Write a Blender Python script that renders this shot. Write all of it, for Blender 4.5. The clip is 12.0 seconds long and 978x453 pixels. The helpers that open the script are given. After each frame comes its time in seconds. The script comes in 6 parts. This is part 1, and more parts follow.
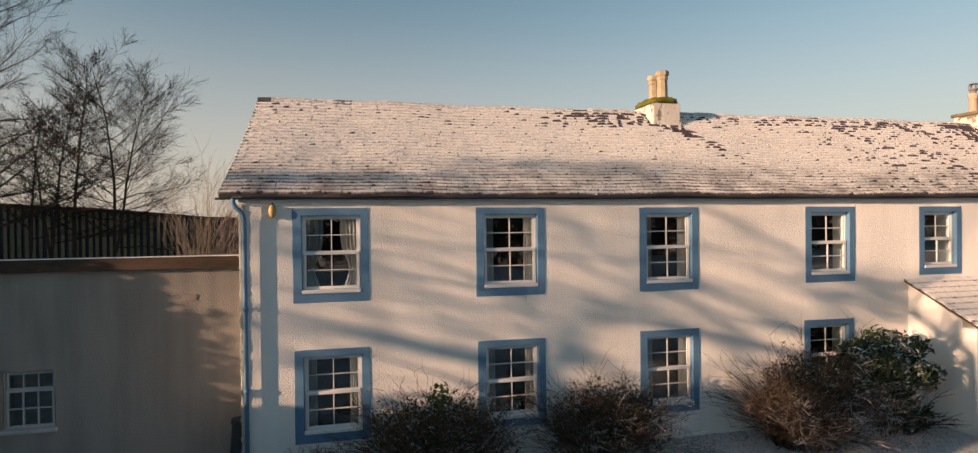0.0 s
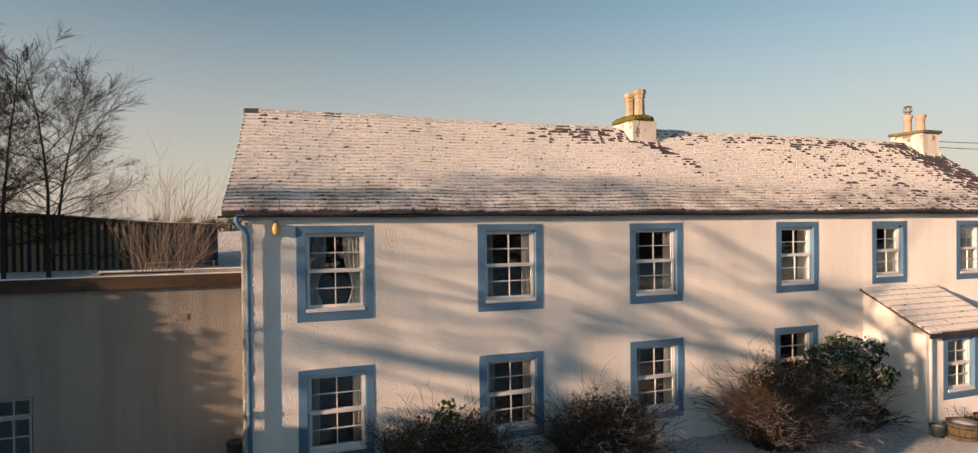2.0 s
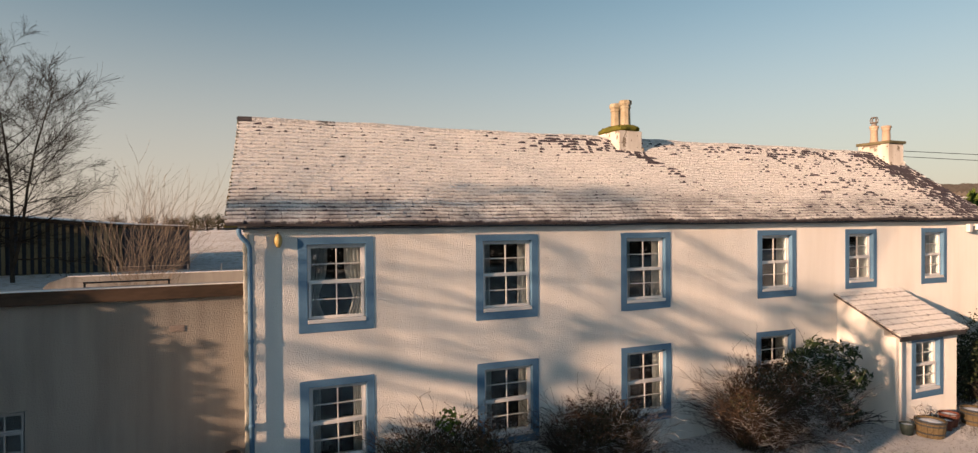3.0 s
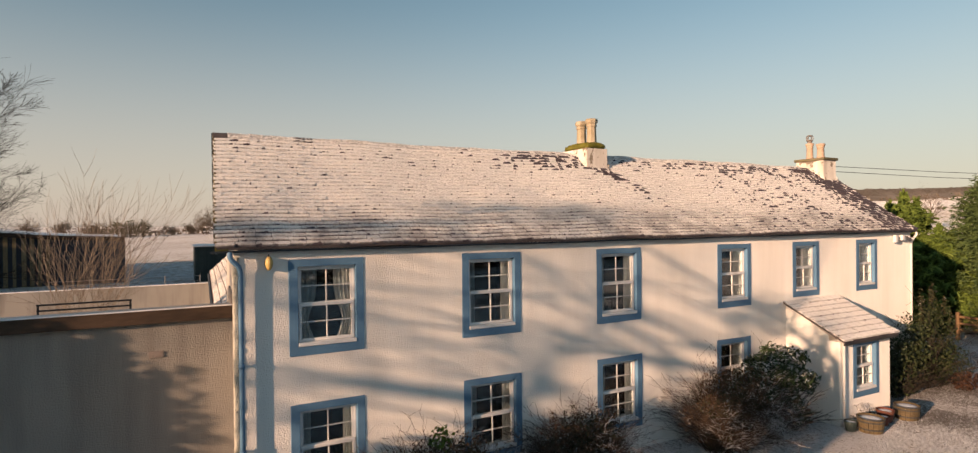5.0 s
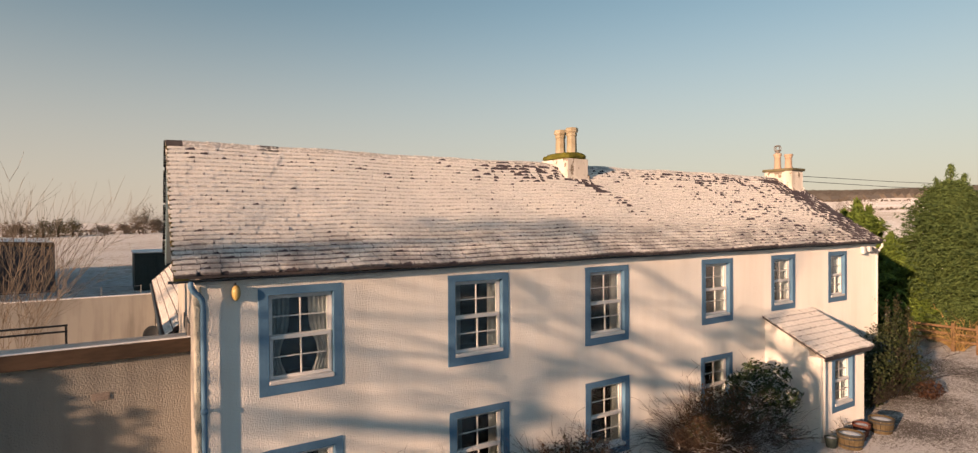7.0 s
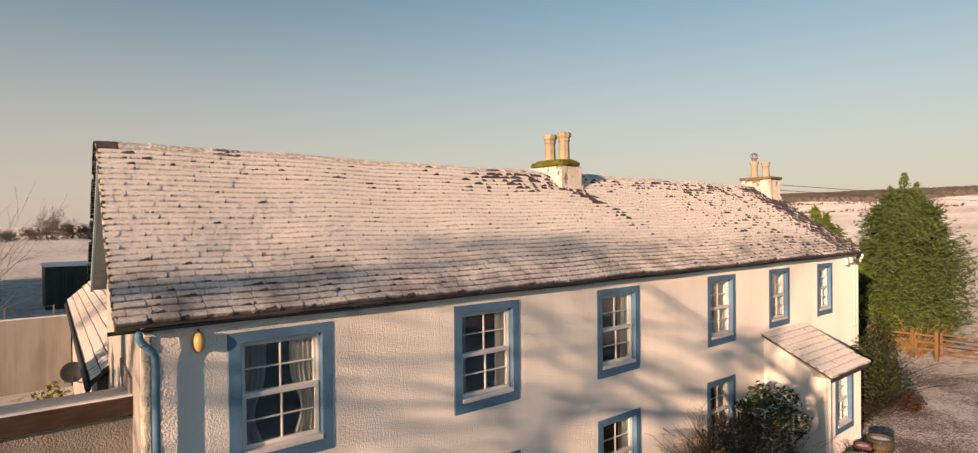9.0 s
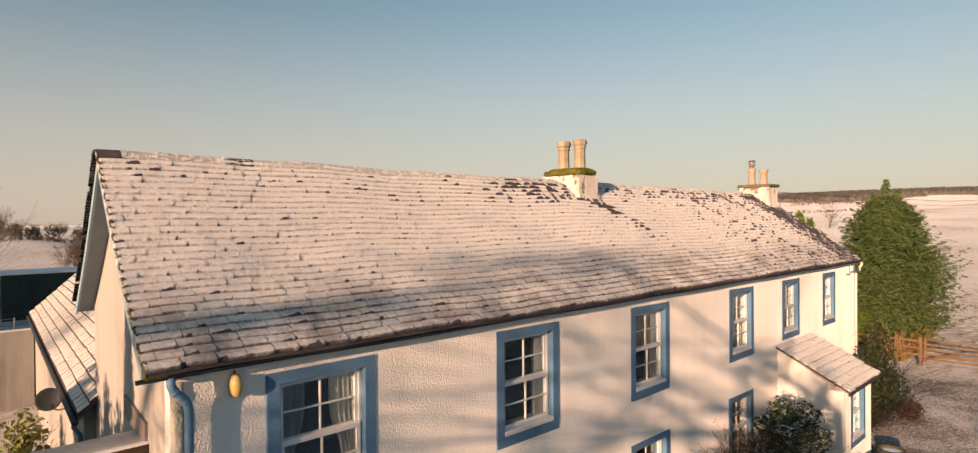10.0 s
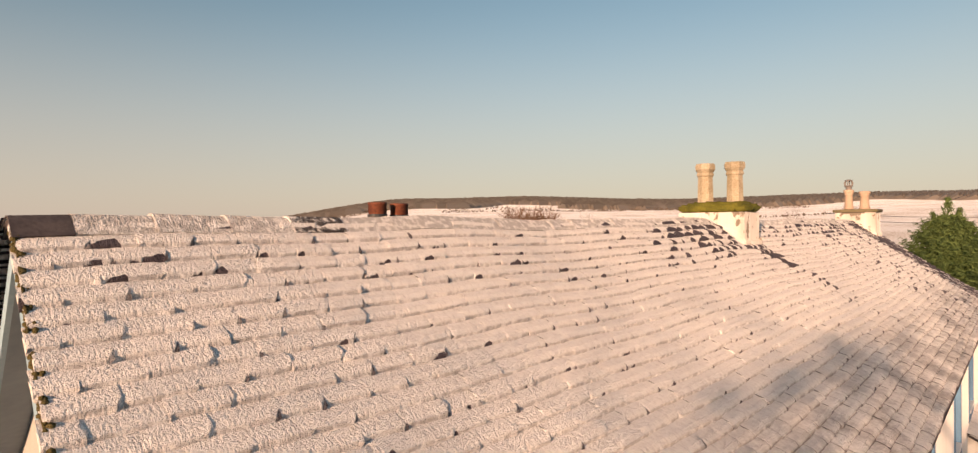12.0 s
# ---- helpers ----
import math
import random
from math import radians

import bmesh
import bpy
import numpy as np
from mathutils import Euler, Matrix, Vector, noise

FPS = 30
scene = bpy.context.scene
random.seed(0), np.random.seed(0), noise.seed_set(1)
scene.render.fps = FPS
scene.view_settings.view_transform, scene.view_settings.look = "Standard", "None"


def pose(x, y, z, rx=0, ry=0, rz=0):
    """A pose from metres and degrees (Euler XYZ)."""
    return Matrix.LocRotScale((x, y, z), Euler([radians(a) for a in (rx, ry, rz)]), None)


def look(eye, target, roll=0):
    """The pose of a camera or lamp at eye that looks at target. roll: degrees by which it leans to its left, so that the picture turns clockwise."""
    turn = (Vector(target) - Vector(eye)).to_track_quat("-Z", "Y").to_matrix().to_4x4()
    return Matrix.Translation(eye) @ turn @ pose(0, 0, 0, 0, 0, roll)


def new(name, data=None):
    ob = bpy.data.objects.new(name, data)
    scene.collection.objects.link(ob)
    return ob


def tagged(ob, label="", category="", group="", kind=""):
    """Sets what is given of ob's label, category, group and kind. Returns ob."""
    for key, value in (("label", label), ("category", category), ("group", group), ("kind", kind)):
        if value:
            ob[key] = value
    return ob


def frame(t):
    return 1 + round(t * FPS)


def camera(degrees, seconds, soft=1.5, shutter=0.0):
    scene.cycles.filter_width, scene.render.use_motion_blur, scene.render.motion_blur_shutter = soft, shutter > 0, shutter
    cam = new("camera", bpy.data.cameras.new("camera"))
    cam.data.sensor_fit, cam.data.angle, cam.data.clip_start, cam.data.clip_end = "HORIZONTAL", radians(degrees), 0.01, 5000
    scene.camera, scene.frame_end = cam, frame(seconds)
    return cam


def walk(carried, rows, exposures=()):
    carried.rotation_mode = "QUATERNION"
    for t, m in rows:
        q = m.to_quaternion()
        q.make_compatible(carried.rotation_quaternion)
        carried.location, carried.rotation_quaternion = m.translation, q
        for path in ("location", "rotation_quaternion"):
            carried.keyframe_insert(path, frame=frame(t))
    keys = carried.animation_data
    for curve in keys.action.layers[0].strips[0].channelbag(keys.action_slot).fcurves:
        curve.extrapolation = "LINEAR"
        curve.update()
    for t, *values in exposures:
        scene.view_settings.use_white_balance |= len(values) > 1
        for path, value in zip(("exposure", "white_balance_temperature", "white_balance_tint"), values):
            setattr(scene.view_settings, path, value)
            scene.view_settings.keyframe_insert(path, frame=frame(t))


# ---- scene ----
cam = camera(79.2, 12.0, soft=1.3)
PATH = [
    (0, (1.892, -11.157, 4.531), (2.349, -9.21, 4.512), -0.6),
    (0.5, (1.59, -11.108, 4.589), (2.09, -9.172, 4.57), -0.6),
    (1, (1.275, -11.057, 4.653), (1.828, -9.135, 4.636), -0.5),
    (1.5, (0.957, -11.012, 4.734), (1.563, -9.106, 4.718), -0.5),
    (2, (0.644, -10.996, 4.85), (1.305, -9.108, 4.832), -0.5),
    (2.5, (0.352, -11.008, 4.957), (1.059, -9.137, 4.938), -0.5),
    (3, (0.02, -10.977, 5.086), (0.782, -9.128, 5.063), -0.4),
    (5, (-0.983, -10.782, 5.401), (-0.027, -9.026, 5.389), -0.6),
    (5.5, (-1.104, -10.603, 5.495), (-0.109, -8.868, 5.483), -0.6),
    (6, (-1.169, -10.352, 5.588), (-0.14, -8.637, 5.577), -0.6),
    (6.5, (-1.208, -10.031, 5.702), (-0.144, -8.338, 5.687), -0.5),
    (7, (-1.184, -9.64, 5.815), (-0.081, -7.971, 5.795), -0.4),
    (9, (-1.235, -7.504, 6.107), (0.042, -5.964, 6.094), -0.5),
    (9.5, (-1.419, -6.893, 6.234), (-0.101, -5.389, 6.221), -0.5),
    (10, (-1.662, -6.182, 6.387), (-0.295, -4.722, 6.372), -0.4),
    (10.5, (-1.788, -5.224, 6.565), (-0.365, -3.819, 6.547), -0.3),
    (11, (-1.698, -4.021, 6.739), (-0.249, -2.642, 6.727), -0.5),
    (11.5, (-1.35, -2.583, 7.009), (0.113, -1.219, 6.993), -0.3),
    (12, (-0.7, -0.956, 7.32), (0.774, 0.395, 7.314), -0.5),
]
EXPOSURES = [(0.0, 0.66, 7300, 11), (5.5, 0.62, 7450, 11), (12.0, 0.56, 7600, 14)]
walk(cam, [(t, look(eye, target, roll)) for t, eye, target, roll in PATH], EXPOSURES)

# ---- light ----
SUN_WAY = Vector((3.5, 1.0, -0.68)).normalized()      # the way the low winter sun shines
world = bpy.data.worlds.new("world")
scene.world = world
world.use_nodes = True
wn = world.node_tree.nodes
sky = wn.new("ShaderNodeTexSky")
sky.sky_type, sky.sun_disc = "NISHITA", False
sky.sun_elevation, sky.sun_rotation = math.asin(-SUN_WAY.z), math.atan2(-SUN_WAY.x, -SUN_WAY.y)
sky.air_density, sky.dust_density, sky.ozone_density, sky.altitude = 1.0, 0.5, 1.8, 0
pale = wn.new("ShaderNodeHueSaturation")                # a hazy winter sky, paler than a clear one
pale.inputs["Saturation"].default_value = 0.92
haze = wn.new("ShaderNodeMixRGB")
haze.blend_type = "MULTIPLY"
haze.inputs[0].default_value, haze.inputs[2].default_value = 1.0, (0.87, 1.0, 0.975, 1)
world.node_tree.links.new(sky.outputs[0], pale.inputs["Color"])
world.node_tree.links.new(pale.outputs[0], haze.inputs[1])
coord, split = wn.new("ShaderNodeTexCoord"), wn.new("ShaderNodeSeparateXYZ")
world.node_tree.links.new(coord.outputs["Generated"], split.inputs[0])
low_air = wn.new("ShaderNodeMapRange")                  # ground haze, thickest along the horizon all round
low_air.interpolation_type = "SMOOTHSTEP"
for k, value in zip(("From Min", "From Max", "To Min", "To Max"), (-0.02, 0.39, 0.80, 0.0)):
    low_air.inputs[k].default_value = value
world.node_tree.links.new(split.outputs["Z"], low_air.inputs["Value"])
veil = wn.new("ShaderNodeMixRGB")
veil.inputs[2].default_value = (4.08, 3.52, 3.46, 1)
world.node_tree.links.new(low_air.outputs[0], veil.inputs[0])
world.node_tree.links.new(haze.outputs[0], veil.inputs[1])
world.node_tree.links.new(veil.outputs[0], wn["Background"].inputs[0])
wn["Background"].inputs[1].default_value = 0.097
sun = new("sun", bpy.data.lights.new("sun", "SUN"))
sun.data.energy, sun.data.angle, sun.data.color = 5.0, radians(0.55), (1.0, 0.648, 0.452)
sun.matrix_world = look((0, 0, 30), Vector((0, 0, 30)) + SUN_WAY)


# ---- materials ----
def ramp_of(nt, fac, stops):
    r = nt.nodes.new("ShaderNodeValToRGB")
    while len(r.color_ramp.elements) < len(stops):
        r.color_ramp.elements.new(0.5)
    for e, (p, c) in zip(r.color_ramp.elements, stops):
        e.position, e.color = p, (*c, 1)
    nt.links.new(fac, r.inputs[0])
    return r.outputs[0]


def noise_of(nt, scale, detail=4.0, stretch=None, rough=0.55, coords="Object", world_space=False):
    n = nt.nodes.new("ShaderNodeTexNoise")
    n.inputs["Scale"].default_value, n.inputs["Detail"].default_value, n.inputs["Roughness"].default_value = scale, detail, rough
    if world_space:
        src = nt.nodes.new("ShaderNodeNewGeometry").outputs["Position"]
    else:
        src = nt.nodes.new("ShaderNodeTexCoord").outputs[coords]
    if stretch:
        m = nt.nodes.new("ShaderNodeMapping")
        m.inputs["Scale"].default_value = stretch
        nt.links.new(src, m.inputs[0])
        src = m.outputs[0]
    nt.links.new(src, n.inputs["Vector"])
    return n.outputs["Fac"]


def math_of(nt, op, a, b=None, c=None, clamp=False):
    n = nt.nodes.new("ShaderNodeMath")
    n.operation, n.use_clamp = op, clamp
    for i, v in enumerate((a, b, c)):
        if v is None:
            continue
        if isinstance(v, (int, float)):
            n.inputs[i].default_value = v
        else:
            nt.links.new(v, n.inputs[i])
    return n.outputs[0]


def step_of(nt, v, lo, hi):
    n = nt.nodes.new("ShaderNodeMapRange")
    n.interpolation_type = "SMOOTHSTEP"
    nt.links.new(v, n.inputs[0])
    n.inputs[1].default_value, n.inputs[2].default_value = lo, hi
    return n.outputs[0]


def mix_of(nt, fac, a, b):
    n = nt.nodes.new("ShaderNodeMix")
    n.data_type = "RGBA"
    nt.links.new(fac, n.inputs["Factor"]) if not isinstance(fac, (int, float)) else None
    if isinstance(fac, (int, float)):
        n.inputs["Factor"].default_value = fac
    for name, v in (("A", a), ("B", b)):
        sock = [s for s in n.inputs if s.name == name and s.type == "RGBA"][0]
        if isinstance(v, tuple):
            sock.default_value = (*v, 1)
        else:
            nt.links.new(v, sock)
    return [s for s in n.outputs if s.type == "RGBA"][0]


def bump_of(nt, height, strength, distance):
    b = nt.nodes.new("ShaderNodeBump")
    b.inputs["Strength"].default_value, b.inputs["Distance"].default_value = strength, distance
    nt.links.new(height, b.inputs["Height"])
    return b.outputs[0]


def blank(name, rough=0.8, metal=0.0):
    m = bpy.data.materials.new(name)
    m.use_nodes = True
    p = m.node_tree.nodes["Principled BSDF"]
    p.inputs["Roughness"].default_value, p.inputs["Metallic"].default_value = rough, metal
    p.inputs["Specular IOR Level"].default_value = 0.3
    return m, m.node_tree, p


def plain(name, dark, light, scale=6.0, rough=0.7, bump=0.3, metal=0.0, depth=0.01, stretch=None, world_space=False):
    """A surface of one stuff: two tones in broad and fine noise, with fine relief."""
    m, nt, p = blank(name, rough, metal)
    broad = noise_of(nt, scale * 0.22, 3, stretch, world_space=world_space)
    fine = noise_of(nt, scale * 4, 5, stretch, world_space=world_space)
    both = math_of(nt, "ADD", math_of(nt, "MULTIPLY", broad, 0.6), math_of(nt, "MULTIPLY", fine, 0.4))
    nt.links.new(ramp_of(nt, both, [(0.36, dark), (0.64, light)]), p.inputs["Base Color"])
    nt.links.new(bump_of(nt, fine, bump, depth), p.inputs["Normal"])
    return m


def harling(name, light, dark, bump=0.7, peel=None):
    """Lime-washed roughcast: pebbly relief, faint runs and stains."""
    m, nt, p = blank(name, 0.92)
    p.inputs["Specular IOR Level"].default_value = 0.12
    p.inputs["Diffuse Roughness"].default_value = 0.7
    stain = noise_of(nt, 0.55, 4, (1, 1, 0.45), world_space=True)
    runs = noise_of(nt, 3.0, 3, (1, 1, 0.08), world_space=True)
    tone = math_of(nt, "ADD", math_of(nt, "MULTIPLY", stain, 0.6), math_of(nt, "MULTIPLY", runs, 0.4))
    col = ramp_of(nt, tone, [(0.30, dark), (0.56, light)])
    if peel:     # patches where the limewash has come off
        col = mix_of(nt, step_of(nt, noise_of(nt, 4.2, 6, (1.4, 1, 0.8), world_space=True, rough=0.65), 0.555, 0.60), col, peel)
    nt.links.new(col, p.inputs["Base Color"])
    v = nt.nodes.new("ShaderNodeTexVoronoi")
    v.inputs["Scale"].default_value = 46
    v.feature = "SMOOTH_F1"
    g = nt.nodes.new("ShaderNodeNewGeometry")
    warp = nt.nodes.new("ShaderNodeTexNoise")
    warp.inputs["Scale"].default_value = 9
    nt.links.new(g.outputs["Position"], warp.inputs["Vector"])
    add = nt.nodes.new("ShaderNodeMixRGB")
    add.blend_type = "ADD"
    add.inputs[0].default_value = 0.03
    nt.links.new(g.outputs["Position"], add.inputs[1])
    nt.links.new(warp.outputs["Color"], add.inputs[2])
    nt.links.new(add.outputs[0], v.inputs["Vector"])
    grit = noise_of(nt, 62, 3, world_space=True)
    wave = noise_of(nt, 10, 3, (1, 1, 1.7), world_space=True)
    h = math_of(nt, "ADD", math_of(nt, "MULTIPLY", v.outputs["Distance"], -1.0), math_of(nt, "ADD", math_of(nt, "MULTIPLY", grit, 0.5), math_of(nt, "MULTIPLY", wave, 0.22)))
    nt.links.new(bump_of(nt, h, bump, 0.016), p.inputs["Normal"])
    return m


def snowed(name, base_dark, base_light, level=0.0, grain=58.0, joints=0.0, spots=0.19):
    """Slate under furry frost and thin snow. The map u, v of each slate lets bare spots start at its lower edge and right corner."""
    m, nt, p = blank(name, 0.7)
    geo = nt.nodes.new("ShaderNodeNewGeometry")
    sep = nt.nodes.new("ShaderNodeSeparateXYZ")
    nt.links.new(geo.outputs["Position"], sep.inputs[0])
    x, y = sep.outputs["X"], sep.outputs["Y"]
    uv = nt.nodes.new("ShaderNodeSeparateXYZ")
    nt.links.new(nt.nodes.new("ShaderNodeTexCoord").outputs["UV"], uv.inputs[0])
    u, v = uv.outputs["X"], uv.outputs["Y"]
    # one chance number for each slate, joined or single
    own = math_of(nt, "FRACT", math_of(nt, "ADD", geo.outputs["Random Per Island"], nt.nodes.new("ShaderNodeObjectInfo").outputs["Random"]))
    own_b = math_of(nt, "FRACT", math_of(nt, "MULTIPLY", own, 37.7))
    mid = noise_of(nt, 1.7, 3, world_space=True)
    fine = noise_of(nt, 17, 4, world_space=True)
    bare_share = math_of(nt, "ADD", spots, level)
    lines = None
    if level == 0.0:
        # wind-scoured ridge, the lee of the middle chimney, the far end, and open joints above the eave
        ridge = math_of(nt, "MULTIPLY", step_of(nt, y, 2.1, 3.1), math_of(nt, "ADD", 0.16, math_of(nt, "ADD", math_of(nt, "MULTIPLY", step_of(nt, x, 10.2, 11.0), 0.35), math_of(nt, "MULTIPLY", math_of(nt, "SUBTRACT", 1.0, step_of(nt, x, 0.1, 0.8)), 0.14))))
        near_stack = math_of(nt, "MULTIPLY", step_of(nt, x, 5.0, 9.2), math_of(nt, "SUBTRACT", 1.0, step_of(nt, x, 10.1, 10.35)))
        streak = math_of(nt, "MULTIPLY", near_stack, math_of(nt, "MULTIPLY", step_of(nt, y, 1.9, 2.9), 1.0))
        run = math_of(nt, "SUBTRACT", x, math_of(nt, "MULTIPLY", math_of(nt, "SUBTRACT", 3.0, y), 0.62))
        below = math_of(nt, "MULTIPLY", step_of(nt, run, 9.2, 9.6), math_of(nt, "SUBTRACT", 1.0, step_of(nt, run, 9.75, 10.1)))
        below = math_of(nt, "MULTIPLY", below, math_of(nt, "MULTIPLY", step_of(nt, y, 0.5, 2.3), 1.0))
        drift = math_of(nt, "ADD", x, math_of(nt, "MULTIPLY", y, 0.75))
        across = nt.nodes.new("ShaderNodeCombineXYZ")
        nt.links.new(math_of(nt, "MULTIPLY", drift, 0.8), across.inputs[0])
        nt.links.new(math_of(nt, "MULTIPLY", y, 0.35), across.inputs[1])
        sw = nt.nodes.new("ShaderNodeTexNoise")
        sw.inputs["Scale"].default_value, sw.inputs["Detail"].default_value = 1.3, 4
        nt.links.new(across.outputs[0], sw.inputs["Vector"])
        swath = step_of(nt, sw.outputs["Fac"], 0.42, 0.62)
        far_end = math_of(nt, "ADD", math_of(nt, "MULTIPLY", step_of(nt, x, 10.3, 16.0), math_of(nt, "ADD", 0.12, math_of(nt, "MULTIPLY", swath, 0.48))), math_of(nt, "MULTIPLY", step_of(nt, math_of(nt, "ADD", x, math_of(nt, "MULTIPLY", y, 0.12)), 18.9, 20.6), 1.4))
        eave = math_of(nt, "SUBTRACT", 1.0, step_of(nt, y, 0.0, 1.25))
        # left end of the eave bared more, darkening it for shade lying there
        for extra in (ridge, streak, below, far_end, math_of(nt, "MULTIPLY", eave, math_of(nt, "SUBTRACT", 0.22, math_of(nt, "MULTIPLY", step_of(nt, x, 0.5, 6.0), 0.13)))):
            bare_share = math_of(nt, "ADD", bare_share, extra)
        side = step_of(nt, math_of(nt, "ABSOLUTE", math_of(nt, "SUBTRACT", u, 0.5)), 0.462, 0.492)
        rim = math_of(nt, "SUBTRACT", 1.0, step_of(nt, v, 0.02, 0.10))
        lines = math_of(nt, "MULTIPLY", math_of(nt, "MAXIMUM", side, rim), math_of(nt, "MULTIPLY", eave, step_of(nt, math_of(nt, "ADD", math_of(nt, "MULTIPLY", mid, 0.6), math_of(nt, "MULTIPLY", fine, 0.5)), 0.30, 0.52)))
    if joints:
        side = step_of(nt, math_of(nt, "ABSOLUTE", math_of(nt, "SUBTRACT", u, 0.5)), 0.41, 0.455)
        rim = math_of(nt, "SUBTRACT", 1.0, step_of(nt, v, 0.08, 0.17))
        lines = math_of(nt, "MULTIPLY", math_of(nt, "MAXIMUM", side, rim), math_of(nt, "MULTIPLY", step_of(nt, math_of(nt, "ADD", mid, math_of(nt, "MULTIPLY", fine, 0.6)), 0.62 - 0.22 * joints, 0.86 - 0.22 * joints), joints))
    # a slate is bared from its lower edge upwards, most at the right corner
    reach = math_of(nt, "ADD", math_of(nt, "SUBTRACT", math_of(nt, "MULTIPLY", bare_share, 1.15), own), math_of(nt, "MULTIPLY", math_of(nt, "SUBTRACT", mid, 0.5), 0.35))
    reach = math_of(nt, "ADD", reach, math_of(nt, "MULTIPLY", math_of(nt, "MAXIMUM", math_of(nt, "MULTIPLY", math_of(nt, "SUBTRACT", u, own_b), 3.2), math_of(nt, "MULTIPLY", math_of(nt, "SUBTRACT", own_b, u), 0.55)), -1.0))
    reach = math_of(nt, "SUBTRACT", reach, math_of(nt, "MULTIPLY", v, 1.25))
    reach = math_of(nt, "ADD", reach, math_of(nt, "MULTIPLY", math_of(nt, "SUBTRACT", fine, 0.5), 0.34))
    mask = step_of(nt, reach, 0.0, 0.05)
    # dark ticks where a slate's right-hand end stands open, its shadow painted in
    away = math_of(nt, "ADD", math_of(nt, "MULTIPLY", math_of(nt, "SUBTRACT", 1.0, u), 4.6), math_of(nt, "MULTIPLY", v, 1.7))
    shadow_tick = math_of(nt, "MULTIPLY", math_of(nt, "SUBTRACT", 1.0, step_of(nt, math_of(nt, "ADD", away, math_of(nt, "MULTIPLY", fine, 0.4)), 0.56, 0.78)), step_of(nt, own_b, 0.52, 0.80))
    mask = math_of(nt, "MAXIMUM", mask, math_of(nt, "MULTIPLY", shadow_tick, 0.9))
    if lines:
        mask = math_of(nt, "MAXIMUM", mask, math_of(nt, "MULTIPLY", lines, 0.85))
    tone = ramp_of(nt, noise_of(nt, 5, 5, world_space=True), [(0.3, base_dark), (0.7, base_light)])
    fur = noise_of(nt, 34, 4, (2.0, 0.55, 0.55), world_space=True, rough=0.7)
    snow = ramp_of(nt, fur, [(0.30, (0.68, 0.66, 0.66)), (0.48, (0.87, 0.86, 0.85)), (0.7, (0.91, 0.90, 0.89))])
    if level == 0.0:
        # thin snow above the eave; the slate tone also stands for shade there
        thin = math_of(nt, "MULTIPLY", eave, step_of(nt, math_of(nt, "ADD", mid, math_of(nt, "MULTIPLY", fine, 0.5)), 0.55, 1.0))
        snow = mix_of(nt, math_of(nt, "MULTIPLY", thin, 0.6), snow, tone)
    p.inputs["Diffuse Roughness"].default_value, p.inputs["Specular IOR Level"].default_value = 0.6, 0.25
    # darker lower edge paints the shadow line beneath each course
    foot = math_of(nt, "MULTIPLY", math_of(nt, "SUBTRACT", 1.0, step_of(nt, v, 0.03, 0.15)), step_of(nt, fine, 0.34, 0.58))
    snow = mix_of(nt, math_of(nt, "MULTIPLY", foot, 0.42), snow, tone)
    nt.links.new(mix_of(nt, mask, snow, tone), p.inputs["Base Color"])
    crystals = noise_of(nt, grain, 5, world_space=True)
    h = math_of(nt, "SUBTRACT", math_of(nt, "ADD", math_of(nt, "MULTIPLY", crystals, 1.15), math_of(nt, "MULTIPLY", fur, 1.0)), math_of(nt, "MULTIPLY", mask, 0.9))
    nt.links.new(bump_of(nt, h, 0.95, 0.029), p.inputs["Normal"])
    return m


M_WALL = harling("white_harling", (0.85, 0.84, 0.82), (0.76, 0.74, 0.71), 0.60)
M_STACK = harling("peeling_harling", (0.80, 0.78, 0.75), (0.42, 0.38, 0.34), 0.9, (0.24, 0.205, 0.165))
# smoother cream; colour taken well down to offset full sun on these walls
M_GABLE = harling("sun_dimmed_cream_render", (0.44, 0.425, 0.40), (0.32, 0.31, 0.295), 0.35)
M_CORNER = harling("weathered_corner_harling", (0.62, 0.61, 0.55), (0.34, 0.34, 0.27), 0.9)
# wing: the shade on it is put into the colour, below its own cream
M_WING = harling("shade_toned_harling", (0.37, 0.355, 0.33), (0.23, 0.22, 0.205), 0.7)
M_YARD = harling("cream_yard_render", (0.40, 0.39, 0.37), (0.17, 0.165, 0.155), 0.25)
M_BLUE = plain("blue_paint", (0.085, 0.19, 0.32), (0.12, 0.25, 0.40), 7, 0.55, 0.25, depth=0.004, world_space=True)
M_PALEBLUE = plain("pale_blue_paint", (0.25, 0.40, 0.50), (0.36, 0.52, 0.60), 7, 0.5, 0.2, depth=0.003, world_space=True)
M_SOFFIT = plain("grey_blue_soffit", (0.19, 0.25, 0.30), (0.25, 0.32, 0.37), 3, 0.6, 0.1, depth=0.003, world_space=True)
M_WHITE = plain("white_upvc", (0.74, 0.74, 0.74), (0.82, 0.81, 0.80), 4, 0.35, 0.05, depth=0.002)
# wing window white, with its shade put into the paint colour
M_DIMWHITE = plain("shade_dulled_white_paint", (0.42, 0.43, 0.44), (0.56, 0.56, 0.55), 9, 0.6, 0.3, depth=0.003, world_space=True)
M_SNOWSLATE = snowed("snowy_slate", (0.044, 0.038, 0.050), (0.116, 0.098, 0.116))
